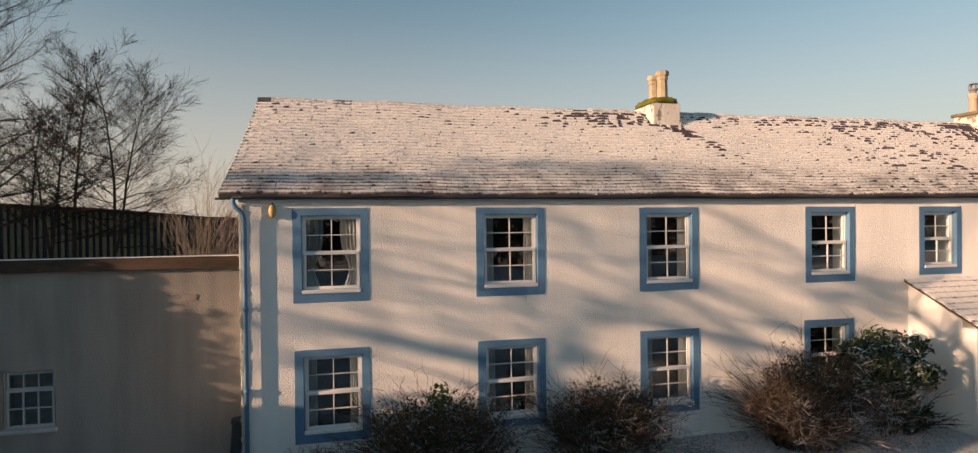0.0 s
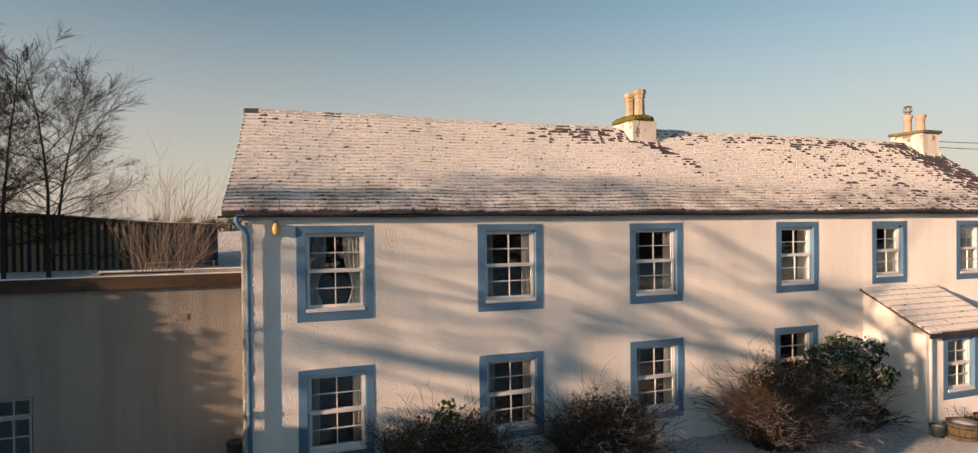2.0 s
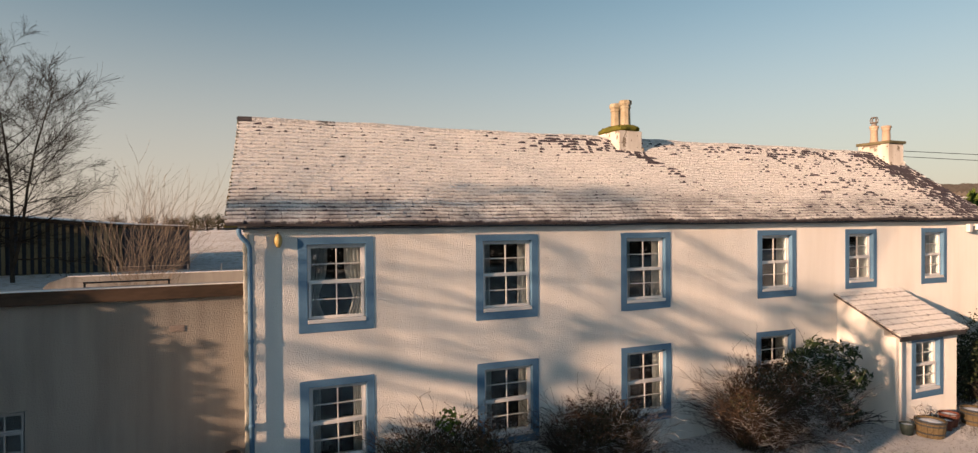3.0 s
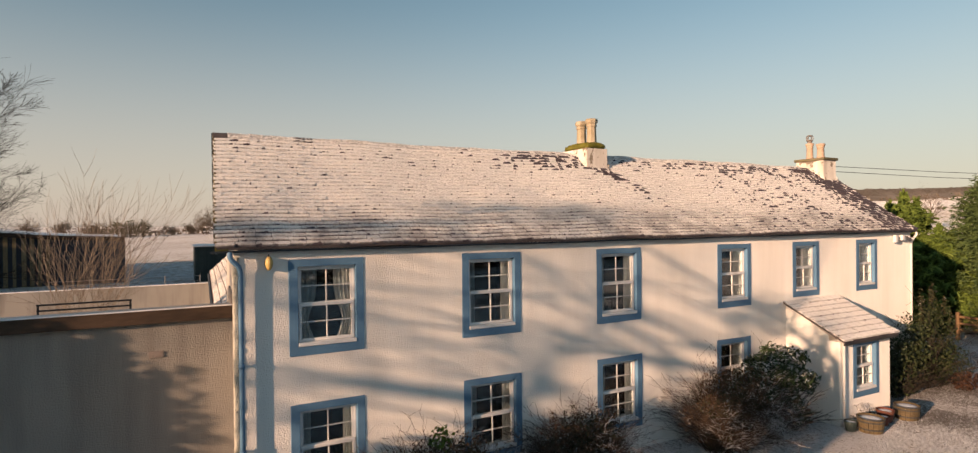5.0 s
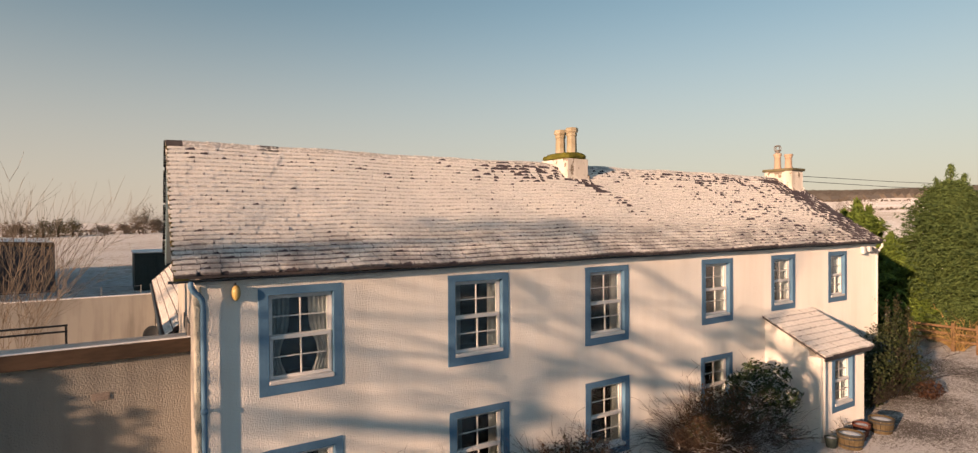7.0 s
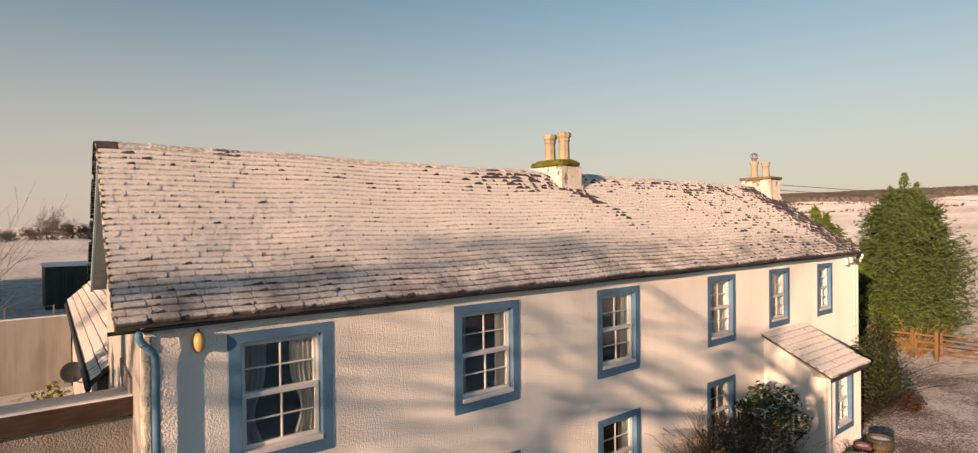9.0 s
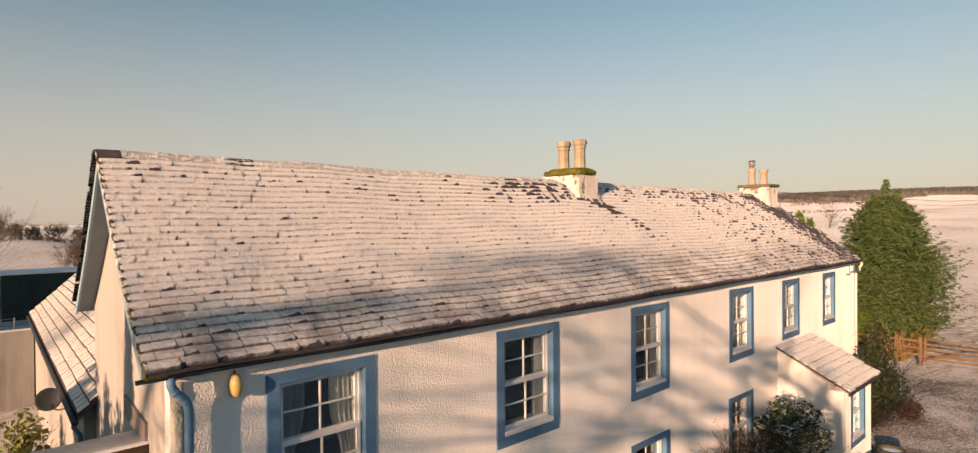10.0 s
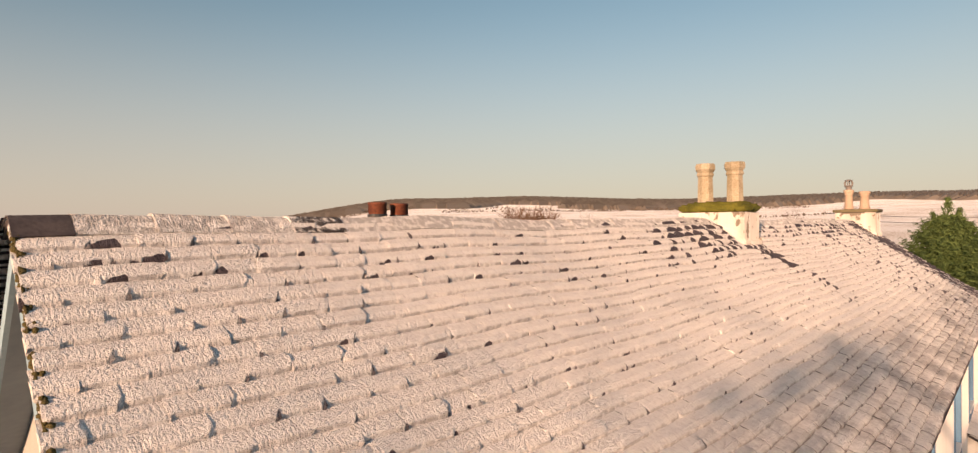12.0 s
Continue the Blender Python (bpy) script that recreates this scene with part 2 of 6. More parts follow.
M_SNOWSLATE_B = snowed("snowy_rear_slate", (0.042, 0.036, 0.044), (0.105, 0.088, 0.098), 0.03, joints=1.5)
M_SNOWSLATE_C = snowed("snowy_porch_slate", (0.045, 0.036, 0.044), (0.125, 0.098, 0.105), -0.03, joints=0.25)
M_SLATE = plain("bare_slate", (0.030, 0.027, 0.032), (0.10, 0.085, 0.085), 9, 0.6, 0.5, depth=0.004, world_space=True)
M_SNOW = plain("snow", (0.82, 0.82, 0.84), (0.90, 0.90, 0.90), 5, 0.75, 0.5, depth=0.012, world_space=True)
M_WOOD = plain("brown_timber", (0.03, 0.022, 0.016), (0.085, 0.055, 0.038), 5, 0.75, 0.4, depth=0.005, stretch=(0.25, 1, 1), world_space=True)
M_DARKMETAL = plain("dark_cast_iron", (0.025, 0.03, 0.035), (0.05, 0.055, 0.06), 8, 0.5, 0.3, depth=0.003, world_space=True)
M_MOSS = plain("moss", (0.07, 0.08, 0.012), (0.20, 0.19, 0.035), 12, 0.95, 1.0, depth=0.03, world_space=True)
M_MOSSBROWN = plain("brown_moss", (0.05, 0.045, 0.018), (0.16, 0.13, 0.05), 14, 0.95, 1.0, depth=0.02, world_space=True)
M_POT = plain("buff_clay_pot", (0.27, 0.23, 0.15), (0.53, 0.465, 0.365), 9, 0.8, 0.3, depth=0.006, world_space=True)
M_REDPOT = plain("pink_clay_pot", (0.40, 0.29, 0.22), (0.52, 0.41, 0.32), 6, 0.8, 0.3, depth=0.005, world_space=True)
M_STEEL = plain("galvanised_steel", (0.35, 0.36, 0.38), (0.55, 0.56, 0.57), 10, 0.35, 0.1, 0.9, depth=0.002)
M_RUST = plain("rusty_flue", (0.06, 0.02, 0.015), (0.22, 0.07, 0.035), 9, 0.7, 0.3, depth=0.004, world_space=True)
M_CAPSTONE = plain("mossy_capstone", (0.09, 0.085, 0.045), (0.22, 0.19, 0.12), 12, 0.9, 0.7, depth=0.012, world_space=True)
M_LEAD = plain("lead_flashing", (0.14, 0.13, 0.125), (0.23, 0.21, 0.20), 6, 0.55, 0.3, depth=0.004, world_space=True)
# the gloom of unlit rooms is put into this near-black colour
M_DARKROOM = plain("unlit_room", (0.022, 0.025, 0.03), (0.04, 0.042, 0.046), 2, 0.9, 0.1)
M_CURTAIN = plain("white_curtain", (0.70, 0.70, 0.70), (0.82, 0.81, 0.80), 8, 0.9, 0.2, depth=0.004)
M_LAMP = plain("yellowed_lamp_cover", (0.46, 0.33, 0.11), (0.60, 0.45, 0.19), 8, 0.35, 0.1, depth=0.002)

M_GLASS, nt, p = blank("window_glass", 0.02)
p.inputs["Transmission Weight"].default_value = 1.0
p.inputs["IOR"].default_value = 1.9   # set above plain glass for stronger reflections; two sealed sheets mirror more
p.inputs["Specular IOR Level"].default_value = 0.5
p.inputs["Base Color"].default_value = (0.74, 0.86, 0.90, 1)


# ---- mesh helpers ----
def thing(name, label, category, at=(0, 0, 0), group="", kind=""):
    ob = new(name)
    ob.location = at
    ob.empty_display_size = 0.2
    return tagged(ob, label, category, group, kind)


def finish(bm, name, mats, smooth=False):
    me = bpy.data.meshes.new(name)
    bmesh.ops.recalc_face_normals(bm, faces=bm.faces[:])
    bm.to_mesh(me)
    bm.free()
    for m in mats if isinstance(mats, (list, tuple)) else [mats]:
        me.materials.append(m)
    if smooth:
        for poly in me.polygons:
            poly.use_smooth = True
    return me


def part(name, bm, mats, parent=None, label="", smooth=False):
    """Links a bmesh, in world places, as one mesh object under its thing."""
    ob = new(name, finish(bm, name, mats, smooth))
    if parent:
        ob.parent = parent
        m = parent.matrix_basis.copy()
        up = parent.parent
        while up:
            m = up.matrix_basis @ m
            up = up.parent
        ob.matrix_parent_inverse = m.inverted()
    if label:
        tagged(ob, label)
    return ob


def raw(name, verts, faces, mats, parent=None, label="", smooth=False, slots=None, uvs=None):
    me = bpy.data.meshes.new(name)
    me.from_pydata([tuple(v) for v in verts], [], faces)
    for m in mats if isinstance(mats, (list, tuple)) else [mats]:
        me.materials.append(m)
    if slots is not None:
        me.polygons.foreach_set("material_index", slots)
    if uvs is not None:
        layer = me.uv_layers.new(name="map")
        layer.data.foreach_set("uv", np.asarray(uvs, dtype=np.float32).ravel())
    if smooth:
        me.polygons.foreach_set("use_smooth", [True] * len(faces))
    me.update()
    ob = new(name, me)
    if parent:
        ob.parent = parent
        m = parent.matrix_basis.copy()
        up = parent.parent
        while up:
            m = up.matrix_basis @ m
            up = up.parent
        ob.matrix_parent_inverse = m.inverted()
    if label:
        tagged(ob, label)
    return ob


def add_box(bm, x0, x1, y0, y1, z0, z1, bevel=0.0, m=None, shear=None):
    g = bmesh.ops.create_cube(bm, size=1)["verts"]
    for v in g:
        v.co = Vector((x0 + (x1 - x0) * (v.co.x + 0.5), y0 + (y1 - y0) * (v.co.y + 0.5), z0 + (z1 - z0) * (v.co.z + 0.5)))
        if shear:
            v.co = Vector(shear(*v.co))
    if bevel:
        edges = list({e for v in g for e in v.link_edges})
        g = list({v for f in bmesh.ops.bevel(bm, geom=edges, offset=bevel, segments=2, affect="EDGES", profile=0.5)["faces"] for v in f.verts} | {v for v in g if v.is_valid})
    if m is not None:
        bmesh.ops.transform(bm, matrix=m, verts=[v for v in g if v.is_valid])
    return g


def boxed(name, parent, mat, x0, x1, y0, y1, z0, z1, bevel=0.0, label="", m=None):
    bm = bmesh.new()
    add_box(bm, x0, x1, y0, y1, z0, z1, bevel, m)
    return part(name, bm, mat, parent, label)


def turned(bm, profile, n=20, at=(0, 0, 0), m=None, cap=True):
    """A turned solid from (radius, height) pairs."""
    rings = []
    for r, z in profile:
        ring = [bm.verts.new((r * math.cos(2 * math.pi * i / n), r * math.sin(2 * math.pi * i / n), z)) for i in range(n)]
        rings.append(ring)
    for a, b in zip(rings, rings[1:]):
        for i in range(n):
            bm.faces.new((a[i], a[(i + 1) % n], b[(i + 1) % n], b[i]))
    if cap:
        bm.faces.new(rings[0][::-1])
        bm.faces.new(rings[-1])
    verts = [v for r in rings for v in r]
    bmesh.ops.transform(bm, matrix=Matrix.Translation(at) @ (m or Matrix.Identity(4)), verts=verts)
    return verts


def piped(bm, points, radius, n=10, radii=None):
    """A round pipe along points."""
    pts = [Vector(q) for q in points]
    rings = []
    for i, q in enumerate(pts):
        way = (pts[min(i + 1, len(pts) - 1)] - pts[max(i - 1, 0)]).normalized()
        side = way.cross(Vector((0.31, 0.17, 0.93)))
        if side.length < 0.05:
            side = way.cross(Vector((1, 0, 0)))
        side.normalize()
        up = way.cross(side)
        r = radii[i] if radii else radius
        rings.append([bm.verts.new(q + r * (math.cos(2 * math.pi * k / n) * side + math.sin(2 * math.pi * k / n) * up)) for k in range(n)])
    for a, b in zip(rings, rings[1:]):
        for k in range(n):
            bm.faces.new((a[k], a[(k + 1) % n], b[(k + 1) % n], b[k]))
    bm.faces.new(rings[0][::-1])
    bm.faces.new(rings[-1])


# ---- plan of the house ----
X1, DEEP = 21.15, 6.3            # right gable, back wall
SKEW = 0.062                     # the left gable runs a little askew
EAVE_Y, EAVE_Z, RIDGE_Y, RIDGE_Z = -0.20, 5.04, 3.15, 7.36
WALL_TOP = 4.98
GROUND = -0.06
OPENINGS = [  # outer edges of each painted surround: x0, x1, z0, z1
    (0.875, 2.21, 3.085, 4.79), (4.25, 5.63, 3.07, 4.785), (7.69, 9.04, 3.04, 4.775),
    (11.71, 13.02, 3.09, 4.77), (14.83, 16.07, 3.165, 4.76), (17.98, 19.13, 3.145, 4.755),
    (0.885, 2.21, 0.53, 2.22), (4.27, 5.635, 0.495, 2.20), (7.69, 9.05, 0.48, 2.215), (11.67, 12.99, 0.56, 2.245),
    (17.98, 19.13, 0.58, 2.24)]
BAND = (0.15, 0.13, 0.15, 0.12)  # left, right, bottom, top width of the painted band


def hole_of(o):
    x0, x1, z0, z1 = o
    return x0 + BAND[0], x1 - BAND[1], z0 + BAND[2], z1 - BAND[3]


def wall_with_holes(bm, x0, x1, z0, z1, y0, y1, holes, frame_of=lambda x, y, z: (x, y, z)):
    """A wall x0..x1, z0..z1 between y0 and y1, cut through at the holes."""
    xs = sorted({x0, x1, *[h[0] for h in holes], *[h[1] for h in holes]})
    zs = sorted({z0, z1, *[h[2] for h in holes], *[h[3] for h in holes]})
    solid = lambda i, k: 0 <= i < len(xs) - 1 and 0 <= k < len(zs) - 1 and not any(
        h[0] - 1e-6 <= xs[i] and xs[i + 1] <= h[1] + 1e-6 and h[2] - 1e-6 <= zs[k] and zs[k + 1] <= h[3] + 1e-6 for h in holes)
    cache = {}

    def v(x, y, z):
        key = (round(x, 4), round(y, 4), round(z, 4))
        if key not in cache:
            cache[key] = bm.verts.new(frame_of(x, y, z))
        return cache[key]

    for i in range(len(xs) - 1):
        for k in range(len(zs) - 1):
            if not solid(i, k):
                continue
            a, b, c, d = xs[i], xs[i + 1], zs[k], zs[k + 1]
            for y in (y0, y1):
                bm.faces.new((v(a, y, c), v(b, y, c), v(b, y, d), v(a, y, d)))
            for di, dk, q in ((-1, 0, ((a, c), (a, d))), (1, 0, ((b, c), (b, d))), (0, -1, ((a, c), (b, c))), (0, 1, ((a, d), (b, d)))):
                if not solid(i + di, k + dk):
                    (p0, q0), (p1, q1) = q
                    bm.faces.new((v(p0, y0, q0), v(p1, y0, q1), v(p1, y1, q1), v(p0, y1, q0)))


def window(parent, o, rows=2, cols=2, curtain=0, face=0.0, depth=0.10):
    """A painted surround, a white sash window of two sashes, its sill, glass and curtains. The wall's face lies at y = face."""
    x0, x1, z0, z1 = o
    a, b, c, d = hole_of(o)
    win = part("window", window_frame(a, b, c, d, face + depth), M_WHITE, parent, "white sash window in a blue painted surround")
    bm = bmesh.new()
    wall_with_holes(bm, x0, x1, z0, z1, face - 0.014, face - 0.001, [(a, b, c, d)])
    jit = random.Random(int(x0 * 100 + z0 * 10))
    for v in bm.verts:
        v.co.x += jit.uniform(-0.008, 0.008)
        v.co.z += jit.uniform(-0.008, 0.008)
    part("surround", bm, M_BLUE, win, "flat blue painted stone surround")
    bm = bmesh.new()
    wall_with_holes(bm, a - 0.002, b + 0.002, c - 0.002, d + 0.002, face - 0.012, face + depth - 0.002, [(a + 0.006, b - 0.006, c + 0.006, d - 0.006)])
    part("reveal", bm, M_BLUE, win, "blue painted reveal of the opening")
    boxed("sill", win, M_WHITE, a + 0.008, b - 0.008, face - 0.03, face + depth, c + 0.008, c + 0.075, 0.012)
    mid = (c + d) / 2 + 0.02
    for lower, y in ((False, face + depth + 0.012), (True, face + depth - 0.028)):
        zc, zd = (c + 0.08, mid + 0.035) if lower else (mid - 0.01, d - 0.03)
        xa, xb, rim = a + 0.032, b - 0.032, 0.050
        bm = bmesh.new()
        inner = [xa + rim, xb - rim, zc + rim, zd - rim]
        holes, bar = [], 0.018
        for i in range(cols):
            for k in range(rows):
                w, h = (inner[1] - inner[0] - bar * (cols - 1)) / cols, (inner[3] - inner[2] - bar * (rows - 1)) / rows
                holes.append((inner[0] + i * (w + bar), inner[0] + i * (w + bar) + w, inner[2] + k * (h + bar), inner[2] + k * (h + bar) + h))
        wall_with_holes(bm, xa, xb, zc, zd, y, y + 0.035, holes)
        sash = part("sash", bm, M_WHITE, win)
        if lower:
            boxed_rail = boxed("meeting_rail", win, M_WHITE, xa + 0.002, xb - 0.002, y - 0.012, y + 0.001, zd - 0.066, zd - 0.004, 0.008)
        for h in holes:
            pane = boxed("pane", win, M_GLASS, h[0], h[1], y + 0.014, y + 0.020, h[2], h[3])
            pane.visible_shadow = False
    if curtain:
        for side in (0, 1):
            curtain_of(win, a, b, c, d, face + depth + 0.10, side, curtain)
    return win


def window_frame(a, b, c, d, y):
    bm = bmesh.new()
    wall_with_holes(bm, a + 0.008, b - 0.008, c + 0.076, d - 0.008, y, y + 0.09, [(a + 0.034, b - 0.034, c + 0.09, d - 0.036)])
    return bm


def curtain_of(parent, a, b, c, d, y, side, kind):
    """A hanging curtain, gathered at the waist where it is tied back."""
    bm = bmesh.new()
    n, rows, grid = 26, 10, []
    width = (b - a) * (0.36 if kind == 1 else 0.22)
    for k in range(rows + 1):
        t = k / rows
        tie = 1 - 0.42 * math.exp(-((t - 0.30) / 0.22) ** 2) if kind == 1 else 1
        row = []
        for i in range(n + 1):
            s = i / n * width * tie
            x = a + s if side == 0 else b - s
            row.append(bm.verts.new((x, y + 0.022 * math.sin(i / n * 34) * (0.6 + 0.4 * math.sin(3 * t + i)), c + (d - c) * t)))
        grid.append(row)
    for r0, r1 in zip(grid, grid[1:]):
        for i in range(n):
            bm.faces.new((r0[i], r0[i + 1], r1[i + 1], r1[i]))
    bmesh.ops.solidify(bm, geom=bm.faces[:], thickness=0.006)
    part("curtain", bm, M_CURTAIN, parent, "white gathered curtain", smooth=True)


# ---- house: walls ----
house = thing("farmhouse", "long white harled two-storey farmhouse with blue window surrounds under snowy slates", "house")


def askew(x, y, z):
    return (x + SKEW * y * (1 - x / X1), y, z)


bm = bmesh.new()
wall_with_holes(bm, 0, X1, GROUND - 0.4, WALL_TOP, 0, 0.5, [hole_of(o) for o in OPENINGS], askew)
part("front_wall", bm, M_WALL, house)


def roof_z(y, lift=0.0):
    return EAVE_Z + (RIDGE_Z - EAVE_Z) * min((y - EAVE_Y) / (RIDGE_Y - EAVE_Y), (2 * RIDGE_Y - EAVE_Y - y) / (RIDGE_Y - EAVE_Y)) + lift


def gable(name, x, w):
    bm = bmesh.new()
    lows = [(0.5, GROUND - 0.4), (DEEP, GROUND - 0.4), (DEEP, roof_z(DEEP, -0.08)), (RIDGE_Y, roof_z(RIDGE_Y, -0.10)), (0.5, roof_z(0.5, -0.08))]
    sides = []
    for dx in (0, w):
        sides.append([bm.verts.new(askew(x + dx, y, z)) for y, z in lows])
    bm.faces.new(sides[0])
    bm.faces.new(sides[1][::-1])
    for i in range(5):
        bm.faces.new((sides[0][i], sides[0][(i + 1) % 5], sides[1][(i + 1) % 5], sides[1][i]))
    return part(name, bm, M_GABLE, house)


gable("gable_wall", 0, 0.5)
gable("gable_wall", X1 - 0.5, 0.5)
for x in (0.0, X1 - 0.5):   # the little triangle of gable above the front wall
    bm = bmesh.new()
    a = [bm.verts.new(askew(x + dx, y, z)) for dx in (0, 0.5) for y, z in ((0.0, WALL_TOP), (0.5, WALL_TOP), (0.5, roof_z(0.5, -0.08)), (0.0, roof_z(0.0, -0.08)))]
    for f in ((0, 1, 2, 3), (7, 6, 5, 4), (0, 3, 7, 4), (3, 2, 6, 7), (1, 5, 6, 2), (0, 4, 5, 1)):
        bm.faces.new([a[i] for i in f])
    part("wall_head", bm, M_WALL, house)
boxed("back_wall", house, M_WALL, 0.9, X1 - 0.5, DEEP - 0.5, DEEP, GROUND - 0.4, WALL_TOP)
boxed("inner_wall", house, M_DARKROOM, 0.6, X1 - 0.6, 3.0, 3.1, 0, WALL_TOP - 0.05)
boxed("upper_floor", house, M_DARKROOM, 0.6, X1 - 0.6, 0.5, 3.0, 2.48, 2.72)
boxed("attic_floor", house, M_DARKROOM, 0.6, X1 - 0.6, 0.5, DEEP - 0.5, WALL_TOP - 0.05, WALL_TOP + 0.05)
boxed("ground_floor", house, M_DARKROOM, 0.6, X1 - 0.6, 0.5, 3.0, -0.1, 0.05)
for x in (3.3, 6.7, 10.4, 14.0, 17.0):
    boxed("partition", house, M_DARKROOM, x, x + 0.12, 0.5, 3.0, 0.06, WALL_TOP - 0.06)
KINDS = [1, 2, 2, 0, 0, 0, 2, 2, 2, 0, 0]
for o, kind in zip(OPENINGS, KINDS):
    window(house, o, curtain=kind)

# ---- house: roof boards, verge, gutter ----
V0 = -0.30                        # the roof's left verge, at the eave


def verge_x(y):
    return V0 + 0.066 * (y - EAVE_Y)


def roof_pt(x, s, lift=0.0):
    """A place on the front slope: x along it at the eave, s from eave (0) to ridge (1), with a slight sag."""
    y = EAVE_Y + (RIDGE_Y - EAVE_Y) * s
    z = EAVE_Z + (RIDGE_Z - EAVE_Z) * s - 0.10 * math.sin(math.pi * s) * (1 - 0.5 * min(1, max(0, x) / 9))
    z += 0.012 * math.sin(x * 0.9) + 0.01 * math.sin(x * 2.3 + 1)
    xx = x + (verge_x(y) - V0) * (1 - (x - V0) / (X1 + 0.05 - V0))
    return Vector((xx, y, z + lift))


def slope_sheet(name, flip, mat):
    bm = bmesh.new()
    nx, ns = 40, 8
    top, bot = [], []
    for i in range(nx + 1):
        x = V0 + 0.02 + (X1 + 0.03 - V0) * i / nx
        for grid, lift in ((top, -0.012), (bot, -0.05)):
            row = []
            for k in range(ns + 1):
                q = roof_pt(x, k / ns, lift)
                if flip:
                    q.y = 2 * RIDGE_Y - q.y
                    q.x = x + (verge_x(q.y) - V0) * (1 - (x - V0) / (X1 + 0.05 - V0))
                row.append(bm.verts.new(q))
            grid.append(row)
    for i in range(nx):
        for k in range(ns):
            for g in (top, bot):
                bm.faces.new((g[i][k], g[i + 1][k], g[i + 1][k + 1], g[i][k + 1]))
    for i in range(nx):
        for k in (0, ns):
            bm.faces.new((top[i][k], top[i + 1][k], bot[i + 1][k], bot[i][k]))
    for k in range(ns):
        for i in (0, nx):
            bm.faces.new((top[i][k], top[i][k + 1], bot[i][k + 1], bot[i][k]))
    return part(name, bm, mat, house)


roof = slope_sheet("roof", False, M_SLATE)
back_roof = slope_sheet("roof", True, M_SLATE)

# verge boards and soffits along the left gable
for front in (True, False):
    bm, bs = bmesh.new(), bmesh.new()
    rows = []
    for k in range(9):
        q = roof_pt(V0, 0.065 + 0.935 * k / 8 if front else k / 8)
        if not front:
            q.y = 2 * RIDGE_Y - q.y
        q.x = verge_x(q.y)
        rows.append(q)
    for bmx, (x0, x1, z0, z1) in ((bm, (0.0, 0.03, -0.24, -0.078)), (bs, (0.032, 0.40, -0.20, -0.17))):
        rings = [[bmx.verts.new((q.x + dx, q.y, q.z + dz)) for dx, dz in ((x0, z0), (x1, z0), (x1, z1), (x0, z1))] for q in rows]
        for a, b in zip(rings, rings[1:]):
            for i in range(4):
                bmx.faces.new((a[i], a[(i + 1) % 4], b[(i + 1) % 4], b[i]))
        bmx.faces.new(rings[0])
        bmx.faces.new(rings[-1])
    part("bargeboard", bm, M_PALEBLUE, house, "pale blue painted bargeboard")
    part("soffit", bs, M_SOFFIT, house, "grey-blue soffit board")

bm = bmesh.new()     # half-round gutter
gx = [V0 - 0.07 + (X1 + 0.12 - V0) * i / 60 for i in range(61)]
rows = []
for x in gx:
    ring = []
    for k in range(9):
        a = math.pi * (1 + k / 8)
        ring.append(bm.verts.new((x, EAVE_Y + 0.034 + 0.038 * math.cos(a), 4.984 + 0.006 * math.sin(x * 1.7) + 0.038 * math.sin(a))))
    rows.append(ring)
for a, b in zip(rows, rows[1:]):
    for k in range(8):
        bm.faces.new((a[k], a[k + 1], b[k + 1], b[k]))
bm.faces.new(rows[0])
bm.faces.new(rows[-1])
bmesh.ops.solidify(bm, geom=[f for f in bm.faces if len(f.verts) == 4], thickness=0.006)
part("gutter", bm, plain("dark_blue_iron", (0.028, 0.042, 0.06), (0.05, 0.07, 0.095), 8, 0.6, 0.3, depth=0.003, world_space=True), house, "dark blue half-round gutter", smooth=True)
boxed("eave_board", house, M_WALL, -0.02, X1, -0.05, -0.003, 4.90, 4.975, 0.004, "limewashed board under the eave")
bm = bmesh.new()
add_box(bm, verge_x(-0.2) + 0.0, verge_x(-0.2) + 0.20, -0.205, -0.10, 4.965, 5.02, 0.02)
part("eave_end", bm, plain("dark_moss", (0.025, 0.03, 0.012), (0.08, 0.08, 0.025), 14, 0.95, 1.0, depth=0.02, world_space=True), house, "mossy end of the eave board")

bm = bmesh.new()     # downpipe with a swan neck
piped(bm, [(-0.085, -0.165, 4.965), (-0.083, -0.165, 4.89), (-0.062, -0.162, 4.84), (-0.02, -0.155, 4.79), (0.03, -0.14, 4.74), (0.068, -0.122, 4.68), (0.083, -0.11, 4.61), (0.085, -0.108, 4.5), (0.085, -0.108, 2.5), (0.085, -0.108, GROUND)], 0.041, 12)
for bend in ((-0.045, -0.16, 4.815), (0.005, -0.148, 4.765), (0.052, -0.132, 4.71)):     # ribs of the bend
    turned(bm, [(0.043, -0.008), (0.049, 0), (0.043, 0.008)], 12, m=Matrix.Translation(bend) @ Euler((radians(-12), radians(-45), 0)).to_matrix().to_4x4())
for z in (3.0, 1.55, 0.4):
    turned(bm, [(0.052, 0), (0.052, 0.07)], 12, (0.085, -0.108, z))
    add_box(bm, 0.06, 0.11, -0.10, 0.0, z + 0.02, z + 0.045, 0.003)
part("downpipe", bm, M_BLUE, house, "blue painted cast-iron downpipe", smooth=True)
bm = bmesh.new()
